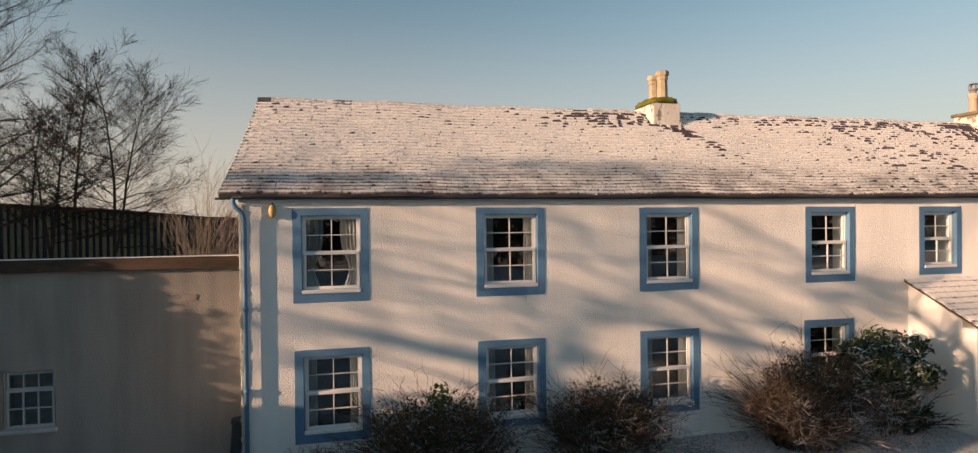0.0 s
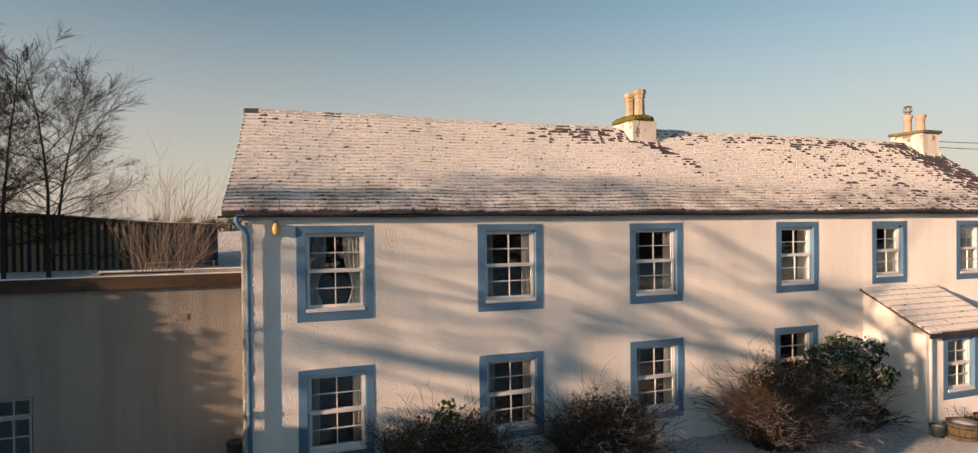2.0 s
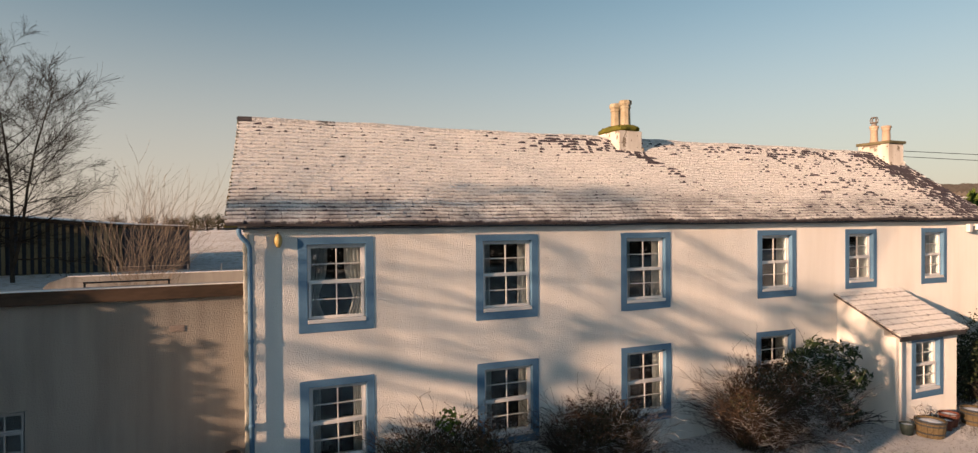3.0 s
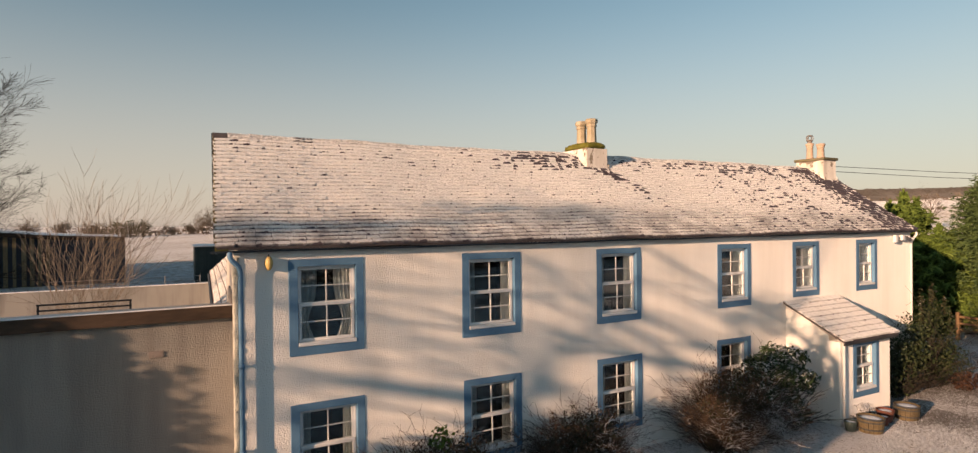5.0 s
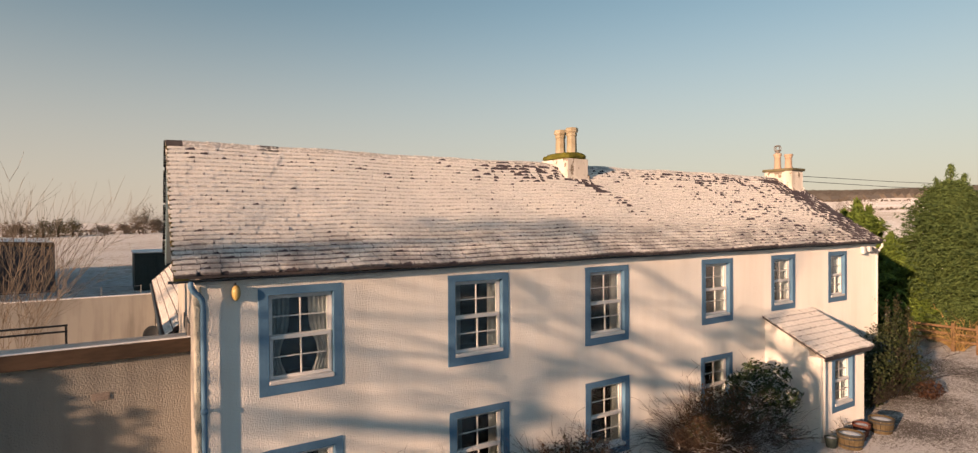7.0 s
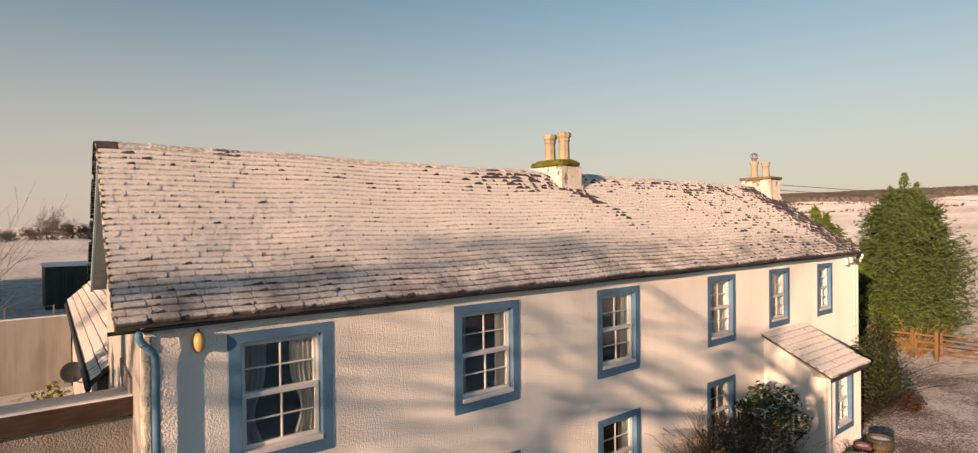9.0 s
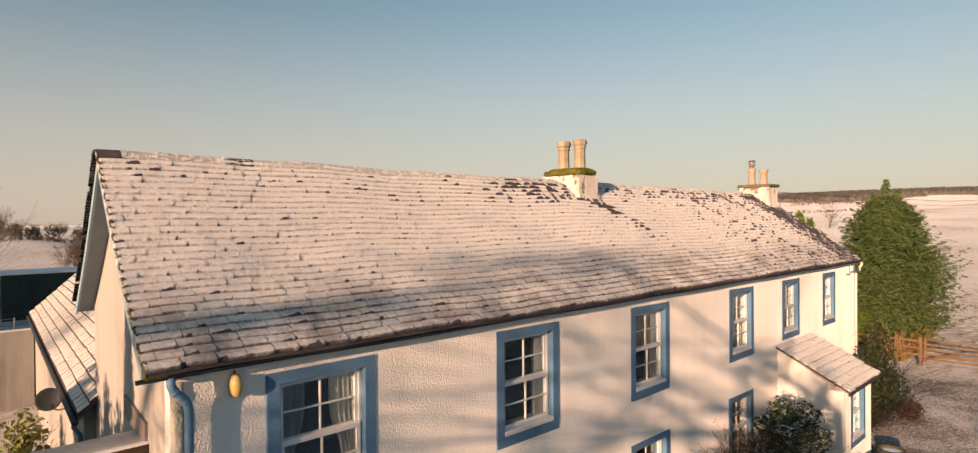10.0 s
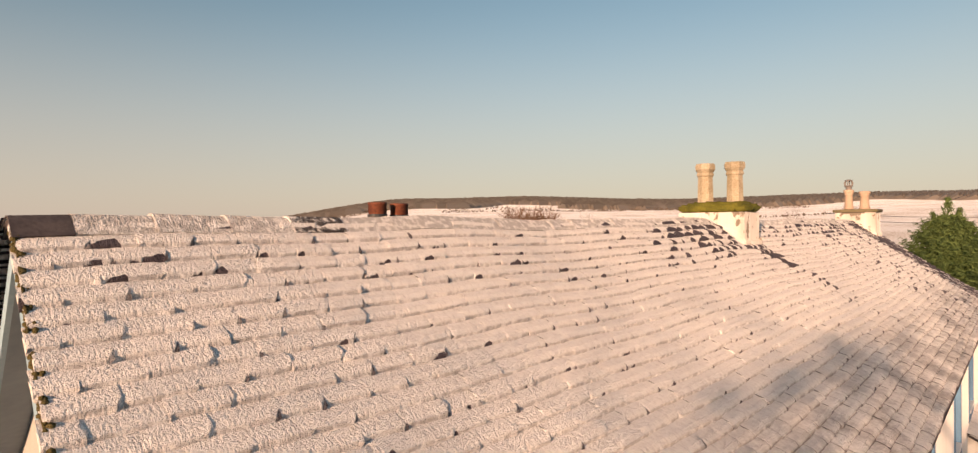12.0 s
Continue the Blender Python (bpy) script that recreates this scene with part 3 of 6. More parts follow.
piped(bm, [(X1 - 0.08, -0.235, 4.95), (X1 - 0.08, -0.235, 4.86), (X1 - 0.08, -0.08, 4.66), (X1 - 0.08, -0.07, 4.5), (X1 - 0.08, -0.07, GROUND)], 0.035, 10)
part("downpipe", bm, M_WHITE, house, "white downpipe", smooth=True)
bm = bmesh.new()     # thick pebbly harling built out along the corner
rows = []
for k in range(191):
    z = GROUND - 0.1 + (4.86 - GROUND + 0.1) * k / 190
    ring = []
    for i in range(13):
        a = i / 12
        if a < 0.62:
            q = Vector((-0.004, 0.155 - 0.17 * a / 0.62, z))
        else:
            q = Vector((-0.004 + 0.075 * (a - 0.62) / 0.38, -0.015, z))
        bulge = (0.010 + 0.020 * abs(noise.noise(q * 21)) + 0.022 * max(0.0, noise.noise(q * 9 + Vector((3, 1, 7))))) * (0.0 if i in (0, 12) else 1.0)
        q += Vector((-bulge * (1.0 if a < 0.75 else 0.25), -bulge * (1.0 if a > 0.45 else 0.0), 0.012 * noise.noise(q * 30)))
        if i in (0, 12):
            q += Vector((0.012, 0.03 if i == 12 else 0, 0))
        ring.append(bm.verts.new(q))
    rows.append(ring)
for a, b in zip(rows, rows[1:]):
    for i in range(12):
        bm.faces.new((a[i], a[i + 1], b[i + 1], b[i]))
core = [bm.verts.new((0.03, 0.05, v[0].co.z)) for v in rows]
for (a, b), (c, d) in zip(zip(rows, rows[1:]), zip(core, core[1:])):
    bm.faces.new((b[0], a[0], c, d))
    bm.faces.new((a[12], b[12], d, c))
for r_, c in ((rows[0], core[0]), (rows[-1], core[-1])):
    bm.faces.new(r_ + [c])
part("corner", bm, M_CORNER, house, "lumpy weathered harling along the corner", smooth=True)
bm = bmesh.new()
add_box(bm, 0.02, 0.06, 1.42, 2.9, 3.86, 4.12, 0.004, shear=lambda x, y, z: (x + SKEW * y - 0.055, y, z))
part("flashing", bm, M_LEAD, house, "grey lead flashing on the gable")


# ---- chimneys ----
def pot(parent, x, y, z, h, r, mat, octagon=True):
    bm = bmesh.new()
    turned(bm, [(r * 1.02, 0), (r * 1.02, h * 0.10), (r * 0.88, h * 0.14), (r * 0.80, h * 0.72), (r * 0.92, h * 0.75), (r * 0.92, h * 0.79), (r * 0.84, h * 0.81), (r * 1.08, h * 0.88), (r * 1.08, h * 0.96), (r * 0.98, h), (r * 0.72, h), (r * 0.70, h * 0.72)], 8 if octagon else 16, (x, y, z))
    return part("chimney_pot", bm, mat, parent, "weathered buff clay chimney pot", smooth=not octagon)


def chimney(label, x0, x1, y0, y1, top, cap_mat, moss):
    bm = bmesh.new()
    add_box(bm, x0, x1, y0, y1, 6.3, top, 0.02)
    stack = part("chimney", bm, M_STACK, house, label)
    bm = bmesh.new()
    if moss:
        g = bmesh.ops.create_uvsphere(bm, u_segments=64, v_segments=26, radius=1)["verts"]
        cx, cy, rx, ry = (x0 + x1) / 2, (y0 + y1) / 2, (x1 - x0) / 2 + 0.0, (y1 - y0) / 2 + 0.01
        for v in g:
            c = v.co.copy()
            sx, sy = (abs(c.x) ** 0.6) * (1 if c.x > 0 else -1), (abs(c.y) ** 0.6) * (1 if c.y > 0 else -1)
            n = noise.noise(c * 3.1) * 0.5 + noise.noise(c * 7) * 0.5 + noise.noise(c * 15) * 0.4
            zz = (abs(c.z) ** 0.8) * (0.15 if c.z > 0 else -0.05)
            v.co = Vector((cx + sx * rx * (1.08 + 0.16 * n), cy + sy * ry * (1.08 + 0.16 * n), top + 0.035 + zz + 0.055 * n))
        part("cap", bm, cap_mat, stack, "thick moss over the stone cap", smooth=True)
    else:
        add_box(bm, x0 - 0.06, x1 + 0.06, y0 - 0.06, y1 + 0.06, top - 0.02, top + 0.08, 0.025)
        part("cap", bm, cap_mat, stack, "lichened stone cap")
    bm = bmesh.new()     # sloping mortar fillets against the slates
    for xa, xb in ((x0 - 0.035, x0 - 0.002), (x1 + 0.002, x1 + 0.035)):
        ys = [y0 - 0.03, y0 + (RIDGE_Y - y0) * 0.5, RIDGE_Y]
        rings = [[bm.verts.new((xx, yy, roof_z(yy) + dz)) for xx, dz in ((xa, -0.05), (xb, -0.05), (xb, 0.09), (xa, 0.03))] for yy in ys]
        for a, b in zip(rings, rings[1:]):
            for i in range(4):
                bm.faces.new((a[i], a[(i + 1) % 4], b[(i + 1) % 4], b[i]))
        bm.faces.new(rings[0])
        bm.faces.new(rings[-1][::-1])
    add_box(bm, x0 - 0.03, x1 + 0.03, y0 - 0.04, y0 - 0.002, roof_z(y0) - 0.10, roof_z(y0) + 0.05, 0.008)
    part("fillet", bm, M_STACK, stack, "cement fillet at the foot of the stack")
    return stack


stack = chimney("white harled chimney stack with peeling render", 9.46, 10.21, 2.57, 3.73, 7.50, M_MOSS, True)
pot(stack, 9.87, 2.87, 7.53, 0.85, 0.168, M_POT)
pot(stack, 9.93, 3.42, 7.53, 0.86, 0.168, M_POT)
stack = chimney("white harled gable chimney stack", 20.35, 21.13, 2.50, 3.58, 7.62, M_CAPSTONE, False)
tall = pot(stack, 20.75, 3.28, 7.70, 0.62, 0.14, M_REDPOT, False)
bm = bmesh.new()
turned(bm, [(0.085, 0), (0.085, 0.10), (0.12, 0.12), (0.125, 0.15), (0.09, 0.16)], 12, (20.75, 3.28, 8.30))
for i in range(6):
    a = math.tau * i / 6
    piped(bm, [(20.75 + 0.10 * math.cos(a), 3.28 + 0.10 * math.sin(a), 8.44), (20.75 + 0.125 * math.cos(a), 3.28 + 0.125 * math.sin(a), 8.53), (20.75 + 0.08 * math.cos(a), 3.28 + 0.08 * math.sin(a), 8.62)], 0.016, 6)
turned(bm, [(0.12, 0), (0.10, 0.03), (0.02, 0.05)], 12, (20.75, 3.28, 8.60))
part("cowl", bm, M_LEAD, stack, "dull metal chimney cowl")
pot(stack, 20.75, 2.85, 7.70, 0.56, 0.15, M_REDPOT, False)

# ---- slates ----
def slate_shape(w, l, r, thick=0.026):
    """Vertices, faces, slots and maps of one slate with its snow: lower edge at y = 0, running up to y = l."""
    rnd = random.Random(r)
    xs, ys = (-w / 2, -w / 2 + 0.03, w / 2 - 0.03, w / 2), (0.0, 0.018, 0.06, l)
    heights = (0.004, thick + 0.006, thick + 0.011, -0.004)
    verts, faces, slots, uvs = [], [], [], []
    skew = rnd.uniform(-0.006, 0.006)
    for j, y in enumerate(ys):
        for i, x in enumerate(xs):
            z = heights[j] + rnd.uniform(-0.002, 0.002) - (0.001 if i in (0, 3) and j else 0)
            chip = rnd.uniform(-0.010, 0.010) if j < 2 else 0
            if j < 2 and i == 3 and rnd.random() < 0.25:
                chip += 0.02
            verts.append((x + rnd.uniform(-0.003, 0.003), y + chip + skew * (i - 1.5), z))
    for j in range(3):
        for i in range(3):
            a = j * 4 + i
            faces.append((a, a + 1, a + 5, a + 4))
            slots.append(0)
    base = len(verts)
    for i in range(4):
        verts.append((verts[i][0], verts[i][1] + 0.004, -0.010))
    for i in range(3):
        faces.append((i + 1, i, base + i, base + i + 1))
        slots.append(0)
    sl, sr = len(verts), len(verts) + 1
    verts += [(xs[0], l * 0.75, -0.012), (xs[3], l * 0.75, -0.012)]
    faces += [(0, 4, 8, sl, base), (3, base + 3, sr, 11, 7)]
    slots += [0, 0]
    for f in faces:
        for vi in f:
            x, y, _ = verts[vi]
            uvs.append((x / w + 0.5, max(0.0, y) / l))
    return verts, faces, slots, uvs


def lay_slates(parent, spots, variants, mats, near):
    """Lays slates at (matrix, variant) spots: those for which near() holds are parts, the rest are one joined part."""
    meshes = []
    for verts, faces, slots, uvs in variants:
        me = bpy.data.meshes.new("slate")
        me.from_pydata(verts, [], faces)
        for m in mats:
            me.materials.append(m)
        me.polygons.foreach_set("material_index", slots)
        me.uv_layers.new(name="map").data.foreach_set("uv", np.asarray(uvs, dtype=np.float32).ravel())
        meshes.append(me)
    V, F, S, U = [], [], [], []
    for m, k in spots:
        if near(m.translation):
            ob = new("slate", meshes[k])
            ob.parent = parent
            ob.matrix_basis = m
        else:
            verts, faces, slots, uvs = variants[k]
            b = len(V)
            V += [m @ Vector(v) for v in verts]
            F += [tuple(i + b for i in f) for f in faces]
            S += slots
            U += uvs
    if V:
        ob = raw("slate_course", V, F, mats, parent, slots=S, uvs=U)
        tagged(ob, kind="stuff")


def course_spots(point, x_range, courses, width, r, overlap=0.05):
    """Spots of slates on a slope given by point(x, s), course by course from the eave."""
    rnd = random.Random(r)
    spots = []
    for c in range(courses):
        s = c / courses
        x, end = x_range
        x += -width * 0.5 if c % 2 else 0.0
        while x < end - 0.02:
            w = width * rnd.uniform(0.86, 1.14)
            xa, xb = max(x, x_range[0] - 0.02), min(x + w, end + 0.02)
            if xb - xa > 0.08:
                xc = (xa + xb) / 2
                p0, p1, p2 = point(xc, s), point(xc, min(1.0, s + 1.0 / courses)), point(xc + 0.1, s)
                yy = (p1 - p0).normalized()
                xx = (p2 - p0).normalized()
                zz = xx.cross(yy).normalized()
                m = Matrix((xx, yy, zz)).transposed().to_4x4()
                m.translation = p0 + zz * rnd.uniform(-0.002, 0.006) - yy * rnd.uniform(0.0, 0.016)
                m = m @ Matrix.Rotation(rnd.uniform(-0.009, 0.009), 4, "Z") @ Matrix.Diagonal(((xb - xa) / width * 1.03, 1, rnd.uniform(0.95, 1.1), 1))
                spots.append((m, rnd.randrange(8)))
            x += w
    return spots


COURSES = 30
slope_len = math.hypot(RIDGE_Y - EAVE_Y, RIDGE_Z - EAVE_Z)
front_shapes = [slate_shape(0.29, slope_len / COURSES + 0.055, 11 + i) for i in range(8)]

# ---- ground ----
M_GROUND, nt, p = blank("snowy_ground", 0.85)
geo = nt.nodes.new("ShaderNodeNewGeometry")
sep = nt.nodes.new("ShaderNodeSeparateXYZ")
nt.links.new(geo.outputs["Position"], sep.inputs[0])
gx_, gy_ = sep.outputs["X"], sep.outputs["Y"]
far = noise_of(nt, 0.035, 6, world_space=True)
mid = noise_of(nt, 0.5, 5, world_space=True)
stones = noise_of(nt, 24, 4, world_space=True, rough=0.7)
tufts = noise_of(nt, 2.2, 5, world_space=True, rough=0.65)
drive = math_of(nt, "MULTIPLY", math_of(nt, "SUBTRACT", 1.0, step_of(nt, gx_, 27.0, 31.0)), math_of(nt, "SUBTRACT", 1.0, step_of(nt, gy_, 12.0, 14.0)))
broad = noise_of(nt, 0.16, 4, (1, 2.2, 1), world_space=True)
on_drive = math_of(nt, "ADD", math_of(nt, "MULTIPLY", stones, 0.80), math_of(nt, "ADD", math_of(nt, "MULTIPLY", mid, 0.30), math_of(nt, "MULTIPLY", broad, 0.24)))
on_field = math_of(nt, "ADD", math_of(nt, "MULTIPLY", tufts, 0.75), math_of(nt, "MULTIPLY", far, 0.5))
lawn = math_of(nt, "SUBTRACT", 1.0, step_of(nt, gx_, 15.0, 18.5))
bare_drive = step_of(nt, math_of(nt, "SUBTRACT", on_drive, math_of(nt, "MULTIPLY", lawn, 0.072)), 0.63, 0.69)
bare_field = step_of(nt, on_field, 0.58, 0.79)
soil = ramp_of(nt, stones, [(0.35, (0.055, 0.045, 0.036)), (0.65, (0.17, 0.145, 0.12))])
grass = ramp_of(nt, tufts, [(0.35, (0.16, 0.11, 0.05)), (0.65, (0.30, 0.21, 0.10))])
snowy = ramp_of(nt, stones, [(0.3, (0.80, 0.80, 0.82)), (0.7, (0.88, 0.88, 0.88))])
near_mix = mix_of(nt, bare_drive, snowy, soil)
far_mix = mix_of(nt, math_of(nt, "MULTIPLY", bare_field, 0.8), snowy, grass)
nt.links.new(mix_of(nt, drive, far_mix, near_mix), p.inputs["Base Color"])
p.inputs["Diffuse Roughness"].default_value = 0.4      # frosted stubble throws light back
p.inputs["Sheen Weight"].default_value, p.inputs["Sheen Roughness"].default_value = 0.2, 0.6
nt.links.new(bump_of(nt, math_of(nt, "ADD", math_of(nt, "ADD", stones, mid), math_of(nt, "MULTIPLY", tufts, 1.5)), 1.0, 0.14), p.inputs["Normal"])


def smooth(a, b, v):
    t = min(1.0, max(0.0, (v - a) / (b - a)))
    return t * t * (3 - 2 * t)


def ground_z(x, y):
    r = math.hypot(x - 5, y + 5)
    phi = math.degrees(math.atan2(x, y + 5))
    east = smooth(22, 40, phi) * (1 - smooth(140, 175, abs(phi)))
    rise = smooth(20.68, 20.86, y) * (1 - smooth(8, 26, x)) * 2.2
    back = (1 - east) * max(0.0, y - 21) * 0.008 * (1 - smooth(160, 400, r)) + (1 - east) * smooth(160, 400, r) * 3.0
    hill = east * max(0.0, min(r, 1500) - 36) * (0.046 - 0.0055 * smooth(48, 66, phi))
    back += (1 - east) * smooth(28, 60, y) * (1 - smooth(160, 300, r)) * 0.03 * (x + 8)
    roll = 0.8 * noise.noise((x * 0.012, y * 0.012, 0)) * smooth(60, 200, r) + 9 * noise.noise((x * 0.002, y * 0.002, 5)) * smooth(300, 900, r) * (0.25 + east)
    bumps = 0.02 * noise.noise((x * 0.9, y * 0.9, 3)) if r < 60 else 0
    return GROUND + rise + back + hill + roll + bumps


def spread(lo, hi, step, out):
    line = list(np.arange(lo, hi + 1e-6, step))
    d, a, b = step, lo, hi
    while b < out:
        d *= 1.22
        a, b = a - d, b + d
        line = [a] + line + [b]
    return line


gxs, gys = spread(-26, 46, 1.2, 4300), sorted(set(spread(-24, 40, 1.2, 4300)) | {20.62, 20.68, 20.74, 20.80, 20.86, 20.92})
verts = [(x, y, ground_z(x, y)) for y in gys for x in gxs]
w = len(gxs)
faces = [(j * w + i, j * w + i + 1, (j + 1) * w + i + 1, (j + 1) * w + i) for j in range(len(gys) - 1) for i in range(w - 1)]
ground = raw("ground", verts, faces, M_GROUND, smooth=True)
tagged(ground, "thin patchy snow over gravel drive and rough winter fields", "ground", kind="structure")

# ---- low wing with its flat timber eave ----
wing = thing("wing", "low cream harled wing with brown fascia and snowy flat coping", "wing")
WY = 1.47
LW = (-4.42, -3.53, 0.67, 1.84)
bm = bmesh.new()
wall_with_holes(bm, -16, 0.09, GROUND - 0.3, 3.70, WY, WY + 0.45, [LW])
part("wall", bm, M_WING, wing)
bm = bmesh.new()
add_box(bm, -16, 0.075, WY - 0.13, WY - 0.09, 3.665, 3.895, 0.006)
part("fascia", bm, M_WOOD, wing, "brown weathered timber fascia")
boxed("soffit", wing, M_WOOD, -16, 0.07, WY - 0.088, WY - 0.002, 3.672, 3.70)
bm = bmesh.new()
add_box(bm, -16, 0.085, WY - 0.128, WY - 0.03, 3.898, 3.914, 0.006)
part("coping", bm, M_SNOW, wing, "flat coping under snow")
boxed("deck", wing, plain("frosted_felt", (0.42, 0.40, 0.38), (0.70, 0.68, 0.66), 3, 0.85, 0.4, depth=0.006, world_space=True), -16, 0.08, WY - 0.085, WY + 0.60, 3.705, 3.87, 0.004, "frosted felt of the flat roof")
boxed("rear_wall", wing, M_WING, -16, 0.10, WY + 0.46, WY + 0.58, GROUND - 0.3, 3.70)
a, b, c, d = LW
win = part("window", window_frame(a, b, c, d, WY + 0.10), M_DIMWHITE, wing, "white painted small-paned sash window")
for zc, zd, rows in ((c + 0.08, c + 0.80, 2), (c + 0.78, d - 0.045, 1)):
    bm = bmesh.new()
    inner, holes, bar = (a + 0.09, b - 0.09, zc + 0.05, zd - 0.05), [], 0.025
    for i in range(3):
        for k in range(rows):
            ww, hh = (inner[1] - inner[0] - 2 * bar) / 3, (inner[3] - inner[2] - bar * (rows - 1)) / rows
            holes.append((inner[0] + i * (ww + bar), inner[0] + i * (ww + bar) + ww, inner[2] + k * (hh + bar), inner[2] + k * (hh + bar) + hh))
    wall_with_holes(bm, a + 0.05, b - 0.05, zc, zd, WY + 0.09 if rows == 2 else WY + 0.12, WY + 0.13 if rows == 2 else WY + 0.16, holes)
    part("sash", bm, M_DIMWHITE, win)
    for h in holes:
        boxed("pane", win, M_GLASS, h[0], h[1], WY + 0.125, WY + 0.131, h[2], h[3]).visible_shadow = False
boxed("sill", win, M_DIMWHITE, a - 0.03, b + 0.03, WY - 0.05, WY + 0.10, c + 0.005, c + 0.075, 0.01)
bm = bmesh.new()
add_box(bm, -1.30, -1.06, WY - 0.015, WY - 0.001, 3.03, 3.15, 0.004)
for i in range(4):
    add_box(bm, -1.28, -1.08, WY - 0.022, WY - 0.0145, 3.045 + i * 0.026, 3.057 + i * 0.026)
part("vent", bm, plain("grey_vent", (0.20, 0.17, 0.16), (0.30, 0.26, 0.24), 8, 0.6), wing, "small grey louvred vent")

# ---- rear wing ----
rear = thing("rear_wing", "long white rear wing under a steep snowy slate roof", "wing")
REAVE, RSL = 3.14, 0.95


def rear_pt(s_along, up, lift=0.0):
    """A place on the rear wing's left slope: metres along from the house, metres across from the eave."""
    y = 5.95 + s_along
    return Vector((0.08 + 0.049 * s_along + up, y, REAVE + RSL * up + lift))


RLEN, RWID = 15.4, 2.7
bm = bmesh.new()
quad = [[rear_pt(s, u, l) for s, u in ((0.0, 0), (RLEN, 0), (RLEN, RWID), (0.0, RWID))] for l in (-0.012, -0.09)]
vs = [bm.verts.new(q) for side in quad for q in side]
for f in ((0, 1, 2, 3), (7, 6, 5, 4), (0, 4, 5, 1), (1, 5, 6, 2), (2, 6, 7, 3), (3, 7, 4, 0)):
    bm.faces.new([vs[i] for i in f])
rear_roof = part("roof", bm, M_SLATE, rear)
bm = bmesh.new()
quad = [[rear_pt(s, RWID + u, -RSL * 2 * u + l) for s, u in ((0.4, 0.002), (RLEN, 0.002), (RLEN, RWID), (0.4, RWID))] for l in (-0.012, -0.09)]
vs = [bm.verts.new(q) for side in quad for q in side]
for f in ((0, 1, 2, 3), (7, 6, 5, 4), (0, 4, 5, 1), (1, 5, 6, 2), (2, 6, 7, 3), (3, 7, 4, 0)):
    bm.faces.new([vs[i] for i in f])
part("roof", bm, M_SLATE, rear)
bm = bmesh.new()
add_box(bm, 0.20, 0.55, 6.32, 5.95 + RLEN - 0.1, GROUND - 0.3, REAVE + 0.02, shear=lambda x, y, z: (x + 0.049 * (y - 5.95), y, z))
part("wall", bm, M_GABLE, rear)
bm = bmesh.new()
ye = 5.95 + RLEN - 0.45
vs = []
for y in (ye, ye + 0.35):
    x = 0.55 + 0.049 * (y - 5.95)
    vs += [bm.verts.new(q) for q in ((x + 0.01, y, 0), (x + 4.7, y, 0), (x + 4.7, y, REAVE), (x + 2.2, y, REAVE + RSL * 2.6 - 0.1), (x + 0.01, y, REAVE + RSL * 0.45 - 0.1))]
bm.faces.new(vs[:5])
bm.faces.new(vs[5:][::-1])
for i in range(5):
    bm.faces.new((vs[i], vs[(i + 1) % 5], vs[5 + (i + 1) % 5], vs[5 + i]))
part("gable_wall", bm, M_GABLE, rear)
bm = bmesh.new()
piped(bm, [rear_pt(-0.02 + 0.8 * i, -0.05, -0.06) for i in range(20)], 0.055, 10)
part("gutter", bm, M_DARKMETAL, rear, "dark gutter", smooth=True)
bm = bmesh.new()
g0 = rear_pt(0.05, -0.05, -0.06)
piped(bm, [g0, g0 + Vector((0.0, 0.1, -0.12)), g0 + Vector((0.13, 0.35, -0.35)), g0 + Vector((0.14, 0.37, -3.0))], 0.04, 10)
part("downpipe", bm, M_BLUE, rear, "blue downpipe", smooth=True)

# ---- satellite dish ----
dish = thing("satellite_dish", "dark grey satellite dish on a bracket at the rear wing", "satellite dish", (0.05, 9.3, 2.7))
aim = Matrix.Translation((0.05, 9.3, 2.70)) @ Euler((radians(72), 0, radians(-12))).to_matrix().to_4x4()
bm = bmesh.new()
turned(bm, [(0.02, 0.0), (0.10, 0.006), (0.18, 0.022), (0.235, 0.045), (0.24, 0.05), (0.23, 0.055), (0.18, 0.034), (0.10, 0.016), (0.02, 0.01)], 28, m=None)
bmesh.ops.transform(bm, matrix=aim, verts=bm.verts[:])
part("reflector", bm, M_DARKMETAL, dish, smooth=True)
bm = bmesh.new()
piped(bm, [(0.05, 9.32, 2.68), (0.10, 9.38, 2.50), (0.20, 9.40, 2.42), (0.40, 9.40, 2.42)], 0.018, 8)
part("arm", bm, M_STEEL, dish, "galvanised bracket arm")
bm = bmesh.new()
piped(bm, [(0.05, 9.29, 2.50), (0.06, 8.98, 2.60)], 0.012, 6)
add_box(bm, 0.03, 0.09, 8.92, 9.02, 2.58, 2.66, 0.01)
part("receiver", bm, M_DARKMETAL, dish)

# ---- yard: retaining wall, tube rail ----
yard_wall = thing("yard_wall", "cream rendered retaining wall with a snowy top", "wall", kind="structure")
bm = bmesh.new()
prof = [(-8.35, -0.4), (0.86, -0.4), (0.86, 2.66), (-7.35, 2.66), (-8.0, 2.45), (-8.35, 2.05)]
vs = [bm.verts.new((x, y, z)) for y in (20.35, 20.62) for x, z in prof]
n = len(prof)
bm.faces.new(vs[:n])
bm.faces.new(vs[n:][::-1])
